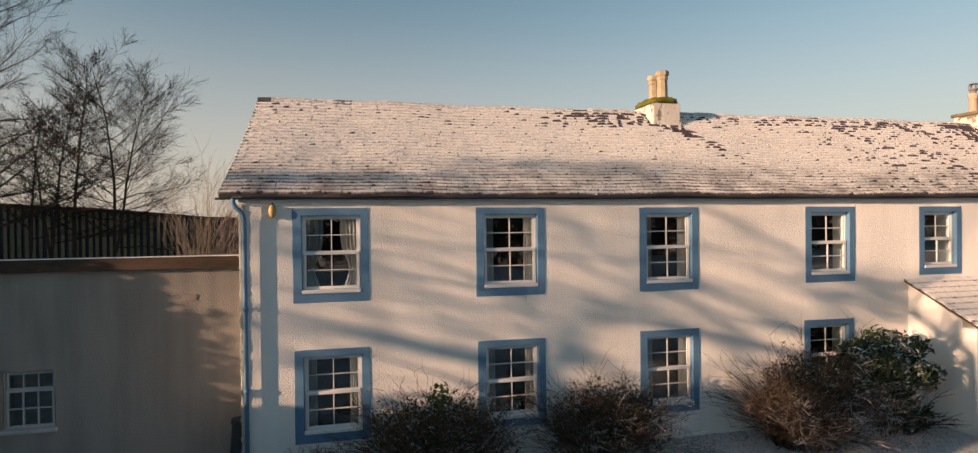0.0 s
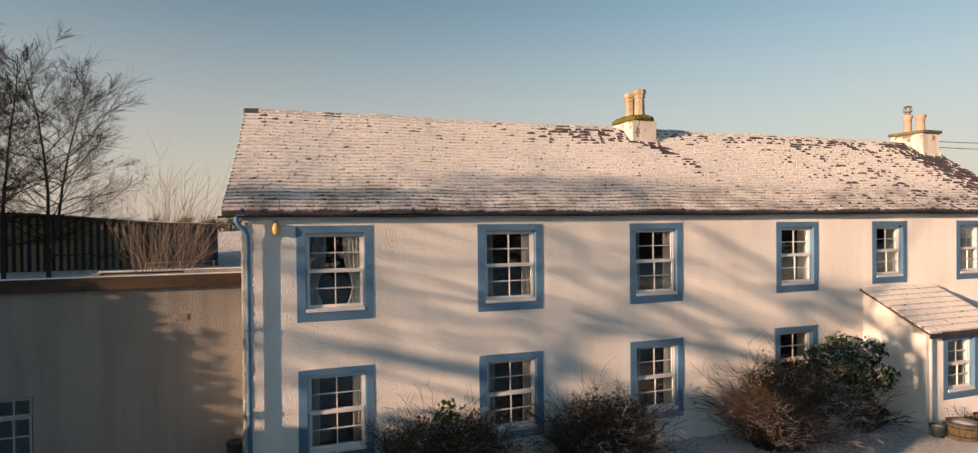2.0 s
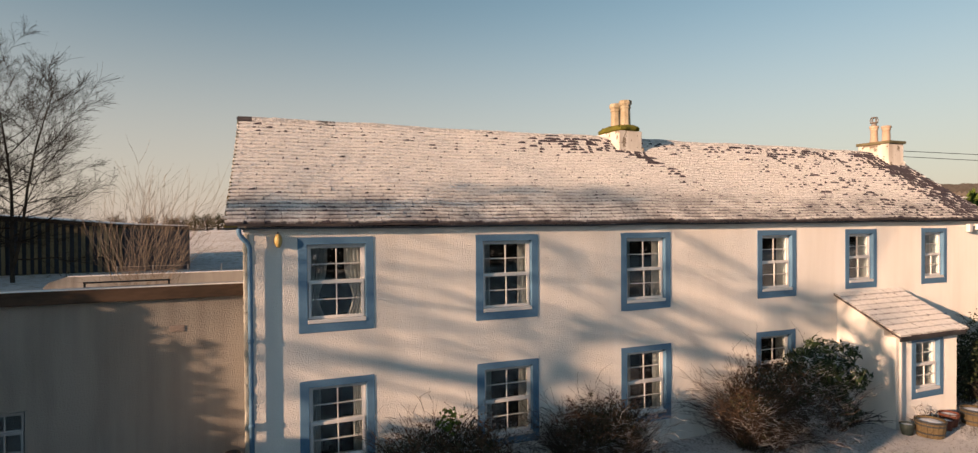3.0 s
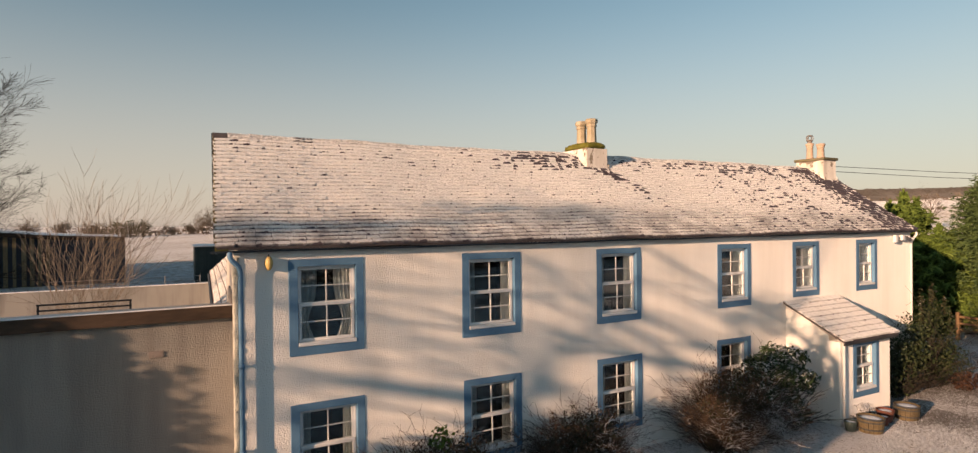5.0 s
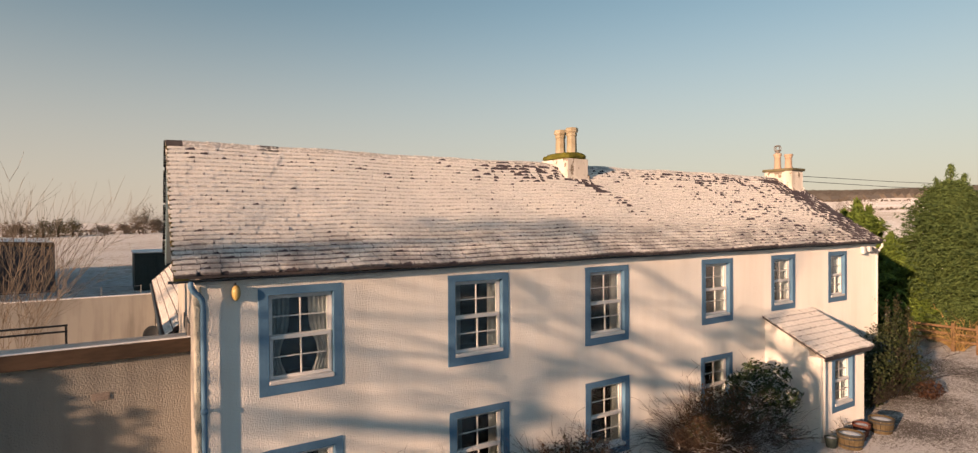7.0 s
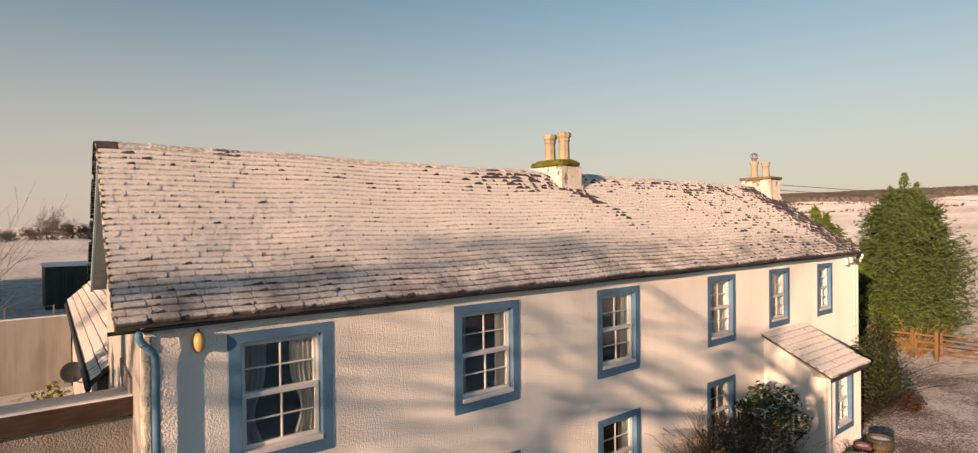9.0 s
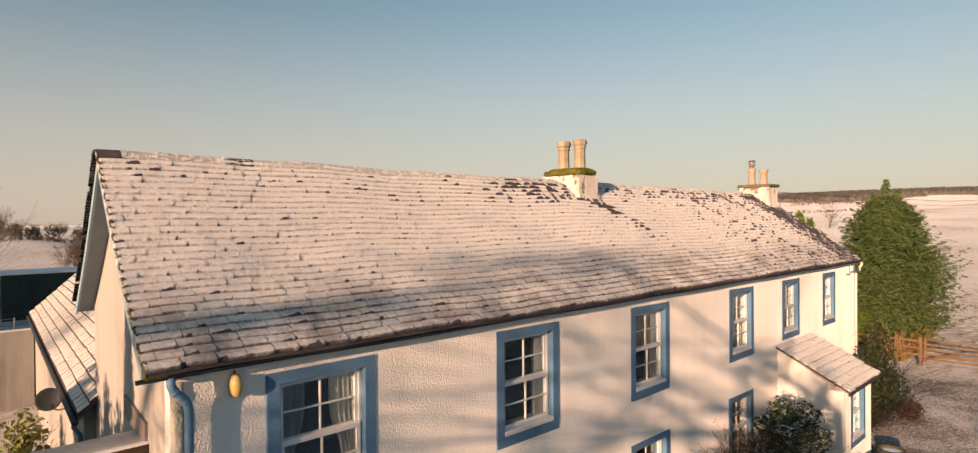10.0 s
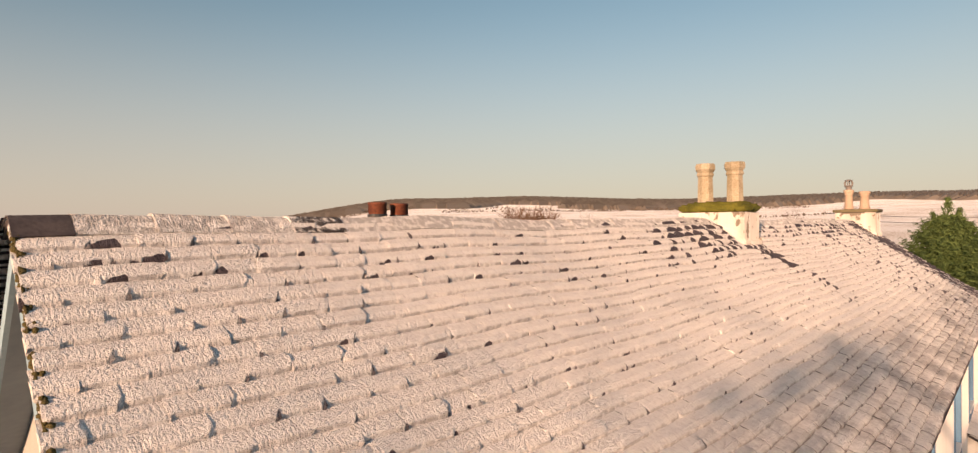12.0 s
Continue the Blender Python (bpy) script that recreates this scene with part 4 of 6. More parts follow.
for i in range(n):
    bm.faces.new((vs[i], vs[(i + 1) % n], vs[n + (i + 1) % n], vs[n + i]))
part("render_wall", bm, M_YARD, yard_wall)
boxed("snow_cap", yard_wall, M_SNOW, -7.3, 0.84, 20.34, 20.63, 2.665, 2.70, 0.012)
rail = thing("tube_rail", "dark steel tube rail standing in the yard", "railing")
for x in (-1.79, -3.6):
    bm = bmesh.new()
    piped(bm, [(x, 6.0, GROUND), (x, 6.0, 3.62)], 0.024, 8)
    part("post", bm, M_DARKMETAL, rail)
for z in (3.62, 3.49):
    bm = bmesh.new()
    piped(bm, [(-3.63, 6.0, z), (-1.76, 6.0, z)], 0.021, 8)
    part("bar", bm, M_DARKMETAL, rail)
steel_fence = thing("wire_fence", "low wire fence behind the retaining wall", "fence")
for i in range(5):
    bm = bmesh.new()
    x = -5.6 + i * 1.5
    piped(bm, [(x, 21.4, 2.0), (x, 21.4, 3.02)], 0.025, 6)
    part("post", bm, M_STEEL, steel_fence)
for z in (2.75, 2.98):
    bm = bmesh.new()
    piped(bm, [(-5.6, 21.4, z), (0.4, 21.4, z)], 0.010, 5)
    part("wire", bm, M_STEEL, steel_fence)

# ---- boarded barn and container behind the yard ----
barn = thing("barn", "dark timber-boarded barn with a low snowy roof", "barn")
M_BOARD = plain("weathered_board", (0.11, 0.10, 0.065), (0.24, 0.21, 0.14), 4, 0.85, 0.4, depth=0.006, stretch=(1, 1, 0.15), world_space=True)
M_NAVY = plain("dark_blue_cladding", (0.022, 0.032, 0.05), (0.035, 0.05, 0.075), 2, 0.5, 0.2, depth=0.004, world_space=True)


def barn_top(x):
    pts = ((-22, 5.95), (-18, 5.73), (-12.4, 5.38), (-6.8, 4.86), (-3.1, 4.70))
    for (a, za), (b, zb) in zip(pts, pts[1:]):
        if x <= b:
            return za + (zb - za) * (x - a) / (b - a)
    return pts[-1][1]


xs = [-22 + 0.944 * i for i in range(21)]
back_x = lambda a: a - 0.062 * (a + 22)      # the far side is shorter
for y in (29.08, 39.6):
    bm = bmesh.new()
    for a, b in zip(xs, xs[1:]):
        q = [bm.verts.new((back_x(v[0]) if y > 30 else v[0], v[1], v[2])) for v in ((a, y, 1.4), (b, y, 1.4), (b, y, barn_top(b) - 0.02), (a, y, barn_top(a) - 0.02))]
        bm.faces.new(q)
    bmesh.ops.remove_doubles(bm, verts=bm.verts[:], dist=0.001)
    bmesh.ops.solidify(bm, geom=bm.faces[:], thickness=0.05)
    part("wall", bm, M_NAVY, barn)
bm = bmesh.new()
add_box(bm, -3.18, -3.13, 29.0, 39.6, 1.4, 4.70, shear=lambda x, y, z: (x - 0.107 * (y - 29.0), y, z))
part("end_wall", bm, M_NAVY, barn)
bm = bmesh.new()
rows = []
for a in xs:
    rows.append([bm.verts.new((back_x(a) if y > 30 else a, y, barn_top(a) + 0.02 + dz + (0.03 if y > 30 else 0))) for y, dz in ((28.78, 0), (40.0, 0), (40.0, 0.09), (28.78, 0.09))])
for a, b in zip(rows, rows[1:]):
    for i in range(4):
        bm.faces.new((a[i], a[(i + 1) % 4], b[(i + 1) % 4], b[i]))
bm.faces.new(rows[0])
bm.faces.new(rows[-1])
part("roof", bm, M_SNOW, barn, "low roof sheet under snow")
bm = bmesh.new()
for a, b in zip(xs, xs[1:]):
    q = [bm.verts.new(v) for y in (28.72, 28.75) for v in ((a, y, barn_top(a) - 0.10), (b, y, barn_top(b) - 0.10), (b, y, barn_top(b) + 0.13), (a, y, barn_top(a) + 0.13))]
    for f in ((0, 1, 2, 3), (7, 6, 5, 4), (0, 4, 5, 1), (2, 6, 7, 3)):
        bm.faces.new([q[i] for i in f])
bmesh.ops.remove_doubles(bm, verts=bm.verts[:], dist=0.001)
part("fascia", bm, M_WOOD, barn, "thin dark fascia board")
rnd = random.Random(8)
x = -21.9
while x < -6.5:
    wd = rnd.uniform(0.15, 0.20)
    boxed("board", barn, M_BOARD, x, x + wd, 28.94 + rnd.uniform(0, 0.02), 29.0, 1.5, barn_top(x + wd) - 0.06)
    x += rnd.uniform(0.34, 0.40)
for x in (-5.2, -4.0):
    boxed("cover_strip", barn, M_NAVY, x, x + 0.06, 28.98, 29.02, 1.6, barn_top(x) - 0.08)

box = thing("container", "dark green corrugated steel container with snow on top", "container")
M_GREEN = plain("dark_green_steel", (0.022, 0.034, 0.034), (0.036, 0.052, 0.052), 3, 0.5, 0.15, depth=0.003, world_space=True)
bm = bmesh.new()
cx, n = 0.4, 40
vs = []
for i in range(n + 1):
    x = 0.4 + 4.4 * i / n
    y = 27.03 + (0.018 if (i // 2) % 2 else 0.0)
    vs.append((bm.verts.new((x, y, 2.15)), bm.verts.new((x, y, 4.2))))
for a, b in zip(vs, vs[1:]):
    bm.faces.new((a[0], b[0], b[1], a[1]))
part("front_panel", bm, M_GREEN, box)
boxed("body", box, M_GREEN, 0.40, 4.80, 27.08, 29.5, 2.15, 4.2, 0.01)
boxed("roof", box, M_SNOW, 0.34, 4.86, 26.93, 29.56, 4.205, 4.30, 0.03, "snow-covered lid")
boxed("door_bar", box, M_GREEN, 1.35, 1.40, 26.95, 26.99, 2.3, 4.1)

# ---- porch ----
porch = thing("porch", "white harled lean-to porch with a snowy slate roof and blue-framed window", "porch")
PX0, PX1, PY = 14.52, 16.86, -1.55
PW = (15.08, 16.30, 0.60, 2.12)
bm = bmesh.new()
wall_with_holes(bm, PX0, PX1, GROUND - 0.3, 2.16, PY, PY + 0.3, [hole_of(PW)])
part("front_wall", bm, M_WALL, porch)
for x in (PX0, PX1 - 0.3):
    bm = bmesh.new()
    vs = [bm.verts.new((x + dx, y, z)) for dx in (0, 0.3) for y, z in ((PY + 0.3, GROUND - 0.3), (-0.002, GROUND - 0.3), (-0.002, 2.98), (PY + 0.3, 2.30))]
    for f in ((0, 1, 2, 3), (7, 6, 5, 4), (0, 4, 5, 1), (1, 5, 6, 2), (2, 6, 7, 3), (3, 7, 4, 0)):
        bm.faces.new([vs[i] for i in f])
    part("side_wall", bm, M_WALL, porch)
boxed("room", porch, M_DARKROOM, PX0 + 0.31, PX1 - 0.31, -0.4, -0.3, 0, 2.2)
window(porch, PW, face=PY, depth=0.10)


def porch_pt(x, s, lift=0.0):
    return Vector((x, -1.74 + 1.735 * s, 2.24 + 0.85 * s + lift))


bm = bmesh.new()
vs = [bm.verts.new(porch_pt(x, s, l)) for l in (-0.012, -0.075) for x, s in ((PX0 - 0.12, 0), (PX1 + 0.10, 0), (PX1 + 0.10, 1), (PX0 - 0.12, 1))]
for f in ((0, 1, 2, 3), (7, 6, 5, 4), (0, 4, 5, 1), (1, 5, 6, 2), (2, 6, 7, 3), (3, 7, 4, 0)):
    bm.faces.new([vs[i] for i in f])
porch_roof = part("roof", bm, M_SLATE, porch)
boxed("fascia", porch, M_DARKMETAL, PX0 - 0.10, PX1 + 0.08, -1.73, -1.69, 2.10, 2.165, 0.006)
bm = bmesh.new()
piped(bm, [(PX0 + 0.08, PY - 0.05, 2.14), (PX0 + 0.08, PY - 0.05, GROUND)], 0.035, 10)
part("downpipe", bm, M_WHITE, porch, "white downpipe", smooth=True)

# ---- flue pipes behind the ridge ----
for x, mat, h in ((4.26, M_RUST, 7.60), (4.64, M_RUST, 7.59)):
    flue = thing("flue_pipe", "rust-brown steel flue pipe rising behind the roof ridge", "flue", (x, 5.67, 5.5), "flue pipes")
    bm = bmesh.new()
    turned(bm, [(0.125, 0), (0.125, h - 5.4), (0.132, h - 5.39), (0.132, h - 5.36), (0.118, h - 5.36), (0.118, h - 5.7)], 18, (x, 5.67, 5.4))
    part("pipe", bm, mat, flue, smooth=True)
    bm = bmesh.new()
    turned(bm, [(0.136, 0), (0.136, 0.04)], 18, (x, 5.67, h - 0.16))
    part("band", bm, M_DARKMETAL, flue)

# ---- lamps on the front ----
lamp = thing("wall_lamp", "yellowed oval bulkhead lamp under the eave", "lamp", (0.545, -0.02, 4.76))
bm = bmesh.new()
g = bmesh.ops.create_uvsphere(bm, u_segments=20, v_segments=12, radius=1)["verts"]
for v in g:
    v.co = Vector((0.545 + 0.062 * v.co.x, -0.075 + 0.06 * v.co.y, 4.745 + 0.115 * v.co.z))
part("cover", bm, M_LAMP, lamp, smooth=True)
bm = bmesh.new()
g = bmesh.ops.create_uvsphere(bm, u_segments=20, v_segments=8, radius=1)["verts"]
for v in g:
    v.co = Vector((0.545 + 0.072 * v.co.x, -0.03 + 0.03 * v.co.y, 4.745 + 0.128 * v.co.z))
part("base", bm, M_POT, lamp, smooth=True)
bm = bmesh.new()
piped(bm, [(0.545, -0.02, 4.86), (0.545, -0.015, 4.95)], 0.012, 6)
part("conduit", bm, M_DARKMETAL, lamp)
for x in (20.05, 20.45):
    flood = thing("flood_lamp", "small white flood lamp under the eave", "lamp", (x, -0.05, 4.75), "flood lamps")
    bm = bmesh.new()
    add_box(bm, x - 0.08, x + 0.08, -0.16, -0.05, 4.62 if x < 20.2 else 4.68, 4.86, 0.02)
    part("housing", bm, M_WHITE, flood)
    bm = bmesh.new()
    piped(bm, [(x, -0.06, 4.80), (x, 0.0, 4.82)], 0.02, 8)
    part("bracket", bm, M_WHITE, flood)
cam_lamp = thing("spot_lamp", "twin dark spot lamp on a bracket at the corner", "lamp", (20.8, -0.05, 4.76), "flood lamps")
for dx in (-0.07, 0.09):
    bm = bmesh.new()
    turned(bm, [(0.03, 0), (0.06, 0.05), (0.07, 0.14), (0.05, 0.145)], 12, (20.8 + dx, -0.10, 4.74), Euler((radians(105), 0, radians(20 if dx > 0 else -25))).to_matrix().to_4x4())
    part("head", bm, M_STEEL, cam_lamp)
bm = bmesh.new()
piped(bm, [(20.8, 0.0, 4.80), (20.8, -0.10, 4.79)], 0.02, 8)
part("bracket", bm, M_DARKMETAL, cam_lamp)

# ---- plants ----
def foliage_mat(name, dark, light, snow=0.0, gloss=0.5):
    m, nt, p = blank(name, gloss)
    geo = nt.nodes.new("ShaderNodeNewGeometry")
    rnd_ = geo.outputs["Random Per Island"]
    broad = noise_of(nt, 0.7, 3, world_space=True)
    tone = math_of(nt, "ADD", math_of(nt, "MULTIPLY", rnd_, 0.6), math_of(nt, "MULTIPLY", broad, 0.4))
    col = ramp_of(nt, tone, [(0.15, dark), (0.8, light)])
    if snow:
        sep = nt.nodes.new("ShaderNodeSeparateXYZ")
        nt.links.new(geo.outputs["True Normal"], sep.inputs[0])
        up = math_of(nt, "ABSOLUTE", sep.outputs["Z"])
        patch = math_of(nt, "ADD", math_of(nt, "MULTIPLY", up, 0.5), math_of(nt, "MULTIPLY", noise_of(nt, 2.6, 4, world_space=True), 1.0))
        col = mix_of(nt, math_of(nt, "MULTIPLY", step_of(nt, patch, 1.08 - snow, 1.2 - snow), 0.85), col, (0.8, 0.8, 0.82))
    nt.links.new(col, p.inputs["Base Color"])
    return m


M_BARK = plain("dark_bark", (0.018, 0.015, 0.012), (0.05, 0.042, 0.034), 8, 0.9, 0.6, depth=0.01, world_space=True)
M_PALEBARK = plain("pale_stem_bark", (0.13, 0.11, 0.09), (0.28, 0.24, 0.20), 8, 0.8, 0.3, depth=0.005, world_space=True)
M_TWIG = foliage_mat("red_brown_twig", (0.020, 0.015, 0.011), (0.105, 0.070, 0.050), 0.19, 0.8)
M_TREETWIG = foliage_mat("tree_twig", (0.012, 0.010, 0.009), (0.035, 0.027, 0.022), 0.0, 0.9)
M_RHODO = foliage_mat("dark_evergreen_leaf", (0.012, 0.026, 0.010), (0.045, 0.075, 0.028), 0.26, 0.4)
M_RHODO_DRY = foliage_mat("shaded_evergreen_leaf", (0.012, 0.022, 0.010), (0.045, 0.06, 0.024), 0.0, 0.5)
M_SHRUBLEAF = foliage_mat("dull_shrub_leaf", (0.014, 0.018, 0.008), (0.055, 0.05, 0.022), 0.10, 0.6)
M_DEADLEAF = foliage_mat("withered_leaf", (0.04, 0.022, 0.014), (0.17, 0.10, 0.062), 0.15, 0.8)
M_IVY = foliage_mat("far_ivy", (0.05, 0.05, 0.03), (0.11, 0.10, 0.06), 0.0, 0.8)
M_CONIFER = foliage_mat("conifer_spray", (0.032, 0.062, 0.02), (0.125, 0.185, 0.06), 0.0, 0.7)
M_HEDGE = foliage_mat("hedge_spray", (0.05, 0.09, 0.016), (0.15, 0.22, 0.045), 0.0, 0.7)
M_YELLOWLEAF = foliage_mat("yellow_green_leaf", (0.10, 0.13, 0.03), (0.26, 0.26, 0.08), 0.0, 0.5)
# far trees and hedgerows: twig colour paled for distance haze
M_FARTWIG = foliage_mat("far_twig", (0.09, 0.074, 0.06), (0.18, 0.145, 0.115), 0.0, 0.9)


def limb_tubes(V, F, pts, radii, n):
    """Adds a tapering limb along pts to the lists."""
    b = len(V)
    for i, q in enumerate(pts):
        way = (pts[min(i + 1, len(pts) - 1)] - pts[max(i - 1, 0)])
        side = way.cross(Vector((0.23, 0.41, 0.88)))
        if side.length < 1e-5:
            side = Vector((1, 0, 0))
        side.normalize()
        up = way.cross(side).normalized()
        for k in range(n):
            a = 2 * math.pi * k / n
            V.append(q + radii[i] * (math.cos(a) * side + math.sin(a) * up))
    for i in range(len(pts) - 1):
        for k in range(n):
            F.append((b + i * n + k, b + i * n + (k + 1) % n, b + (i + 1) * n + (k + 1) % n, b + (i + 1) * n + k))


def bare_tree(at, height, seed, label, levels=5, lean=(0, 0), spread_=0.75, stems=1, kids=4, mat=None, twig=None, thick=1.0, droop=0.0, parent_kind="tree", bias=None, fine=0.0065):
    """A leafless tree: tapered trunk, limbs and many fine twigs."""
    rnd = random.Random(seed)
    tree = thing("tree", label, parent_kind, at)
    TV, TF, BV, BF = [], [], [], []

    def grow(p, way, length, radius, level):
        n = 5 if level < 2 else 4 if level < 4 else 3
        pts, radii, d = [p.copy()], [radius], way.copy()
        for i in range(n):
            d = (d + Vector((rnd.gauss(0, 0.09), rnd.gauss(0, 0.09), rnd.gauss(0.035 - droop * level, 0.06)))).normalized()
            pts.append(pts[-1] + d * length / n)
            radii.append(radius * (1 - 0.62 * (i + 1) / n))
        if level == 0:
            limb_tubes(TV, TF, pts, radii, 9)
        else:
            limb_tubes(BV, BF, pts, radii, 6 if level == 1 else 4 if level == 2 else 3)
        if level >= levels:
            return
        count = kids + (4 if level == 0 else 1 if level == 1 else 0)
        for c in range(count):
            t = rnd.uniform(0.32 if level == 0 else 0.22, 1.0)
            if c == 0:
                t = 1.0
            i = min(n - 1, int(t * n))
            q = pts[i].lerp(pts[i + 1], t * n - i) if t < 1 else pts[-1]
            base = (pts[i + 1] - pts[i]).normalized()
            az = rnd.uniform(0, 2 * math.pi)
            out = base.cross(Vector((math.cos(az), math.sin(az), 0.3))).normalized()
            tilt = rnd.uniform(0.35, spread_) if c else rnd.uniform(0.05, 0.25)
            d2 = (base * math.cos(tilt) + out * math.sin(tilt)).normalized()
            if bias and level == 0:
                d2 = (Vector(bias) + Vector((rnd.gauss(0, 0.12), rnd.gauss(0, 0.16), rnd.gauss(0, 0.10)))).normalized()
            grow(q, d2, length * (1.7 if bias and level == 0 else 1) * rnd.uniform(0.50, 0.74), max(fine, radii[i] * rnd.uniform(0.42, 0.62)), level + 1)

    for s in range(stems):
        way = Vector((lean[0] + rnd.gauss(0, 0.06 if stems == 1 else 0.11), lean[1] + rnd.gauss(0, 0.06 if stems == 1 else 0.11), 1)).normalized()
        p = Vector(at) + Vector((rnd.uniform(-0.5, 0.5), rnd.uniform(-0.5, 0.5), -0.1)) * (0 if stems == 1 else 1)
        grow(p, way, height * rnd.uniform(0.42, 0.5), 0.018 * height * thick, 0)
    raw("trunk", TV, TF, mat or M_BARK, tree, smooth=True)
    ob = raw("crown", BV, BF, twig or M_TREETWIG, tree, smooth=True)
    return tree


def leaf_cards(points, normals, size, rnd, long=1.6, fold=0.25, jitter=0.9, grain=None):
    """Small folded leaves at the points, roughly facing along the normals."""
    n = len(points)
    axis = rnd.normal(size=(n, 3)) if grain is None else grain + 0.30 * rnd.normal(size=(n, 3))
    normals = normals + jitter * rnd.normal(size=(n, 3))
    normals /= np.linalg.norm(normals, axis=1)[:, None] + 1e-9
    side = np.cross(normals, axis)
    side /= np.linalg.norm(side, axis=1)[:, None] + 1e-9
    along = np.cross(side, normals)
    s = size * rnd.uniform(0.6, 1.35, size=(n, 1))
    a, b = points - along * s * long / 2, points + along * s * long / 2
    c, d = points - side * s * 0.5 + normals * s * fold, points + side * s * 0.5 + normals * s * fold
    verts = np.stack([a, c, b, d], 1).reshape(-1, 3)
    faces = [(4 * i, 4 * i + 1, 4 * i + 2, 4 * i + 3) for i in range(n)]
    return verts, faces


def leafy(parent, name, blobs, count, size, mat, seed, depth=0.35, rough_=0.25, long=1.6, jitter=0.9, label=""):
    """A crown of leaves in the shells of uneven blobs (centre, radii)."""
    rnd = np.random.RandomState(seed)
    P, N = [], []
    area = np.array([b[1][0] * b[1][1] + b[1][1] * b[1][2] + b[1][0] * b[1][2] for b in blobs])
    for (c, r), k in zip(blobs, (count * area / area.sum()).astype(int)):
        v = rnd.normal(size=(k, 3))
        v /= np.linalg.norm(v, axis=1)[:, None]
        bump = np.array([noise.noise(Vector(q) * 2.2 + Vector((seed, c[0], c[1]))) + 0.5 * noise.noise(Vector(q) * 5.5 + Vector((c[2], seed, 0))) for q in v])
        f = (1 + rough_ * bump) * (1 - depth * rnd.uniform(0, 1, k) ** 2)
        P.append(np.array(c) + v * np.array(r) * f[:, None])
        N.append(v)
    P, N = np.concatenate(P), np.concatenate(N)
    keep = P[:, 2] > GROUND + 0.02
    verts, faces = leaf_cards(P[keep], N[keep], size, rnd, long, jitter=jitter)
    return tagged(raw(name, verts, faces, mat, parent, label), kind="stuff")


def twiggy(parent, at, radius, height, stems, seed, mat, name="branch_mass", flat=0.55, r0=0.006):
    """A thicket of thin arching stems with side twigs."""
    rnd = random.Random(seed)
    V, F = [], []
    for s in range(stems):
        az, q = rnd.uniform(0, 2 * math.pi), math.sqrt(rnd.random())
        p = Vector((at[0] + radius[0] * 0.55 * q * math.cos(az), at[1] + radius[1] * 0.55 * q * math.sin(az), GROUND))
        h = height * rnd.uniform(0.55, 1.08) * (1 - 0.35 * q * q)
        d = Vector((0.36 * q * math.cos(az) + rnd.gauss(0, 0.2), flat * q * math.sin(az) + rnd.gauss(0, 0.2), 1)).normalized()
        pts, radii = [p], [r0 * rnd.uniform(0.9, 1.8)]
        n = 6
        for i in range(n):
            d = (d + Vector((0.07 * math.cos(az) + rnd.gauss(0, 0.17), 0.10 * math.sin(az) + rnd.gauss(0, 0.16), -0.09))).normalized()
            pts.append(pts[-1] + d * h / n)
            radii.append(radii[0] * (1 - 0.75 * (i + 1) / n))
        limb_tubes(V, F, pts, radii, 3)
        for c in range(9):
            i = rnd.randint(1, n - 1)
            d2 = (pts[i + 1] - pts[i]).normalized() + Vector((rnd.gauss(0, 0.7), rnd.gauss(0, 0.7), rnd.gauss(0.1, 0.5)))
            d2.normalize()
            q2, l2 = pts[i].lerp(pts[i + 1], rnd.random()), h * rnd.uniform(0.10, 0.28)
            d3 = (d2 + Vector((rnd.gauss(0, 0.4), rnd.gauss(0, 0.4), -0.15))).normalized()
            limb_tubes(V, F, [q2, q2 + d2 * l2 * 0.5, q2 + d2 * l2 * 0.5 + d3 * l2 * 0.5], [r0 * 0.7, r0 * 0.55, r0 * 0.35], 3)
    return raw(name, V, F, mat, parent)


def shrub(at, radius, height, seed, label, leaves=600):
    bush = thing("shrub", label, "shrub", (at[0], at[1], GROUND), "shrubs along the front")
    twiggy(bush, at, radius, height, 620, seed, M_TWIG, r0=0.0055)
    leafy(bush, "leaf_mass", [((at[0] + 0.1, at[1] - 0.1, height * 0.34), (radius[0] * 0.82, radius[1] * 0.8, height * 0.38))], leaves * 7, 0.042, M_SHRUBLEAF, seed + 50, 0.9, 0.5)
    leafy(bush, "dead_leaf_mass", [((at[0] + dx * radius[0], at[1] - 0.1, height * 0.52), (radius[0] * 0.36, radius[1] * 0.6, height * 0.24)) for dx in (-0.42, 0.0, 0.42)], leaves * 4, 0.034, M_DEADLEAF, seed + 80, 0.9, 0.6, label="withered russet leaves")
    return bush


shrub((3.3, -0.85), (1.5, 0.8), 1.95, 31, "bare red-brown twiggy shrub dusted with snow against the wall")
leafy(thing("ivy_shoot", "green leafy shoot standing in the bare shrub", "plant", (3.4, -0.75, GROUND)), "leaf_mass", [((3.4, -0.8, 1.42), (0.22, 0.2, 0.26))], 100, 0.065, M_HEDGE, 5, 0.8)
shrub((6.55, -0.8), (1.2, 0.8), 1.92, 32, "bare red-brown twiggy shrub with frosted tips against the wall")
shrub((10.85, -1.0), (1.25, 0.8), 2.4, 33, "tall twiggy brown shrub with a little snow")
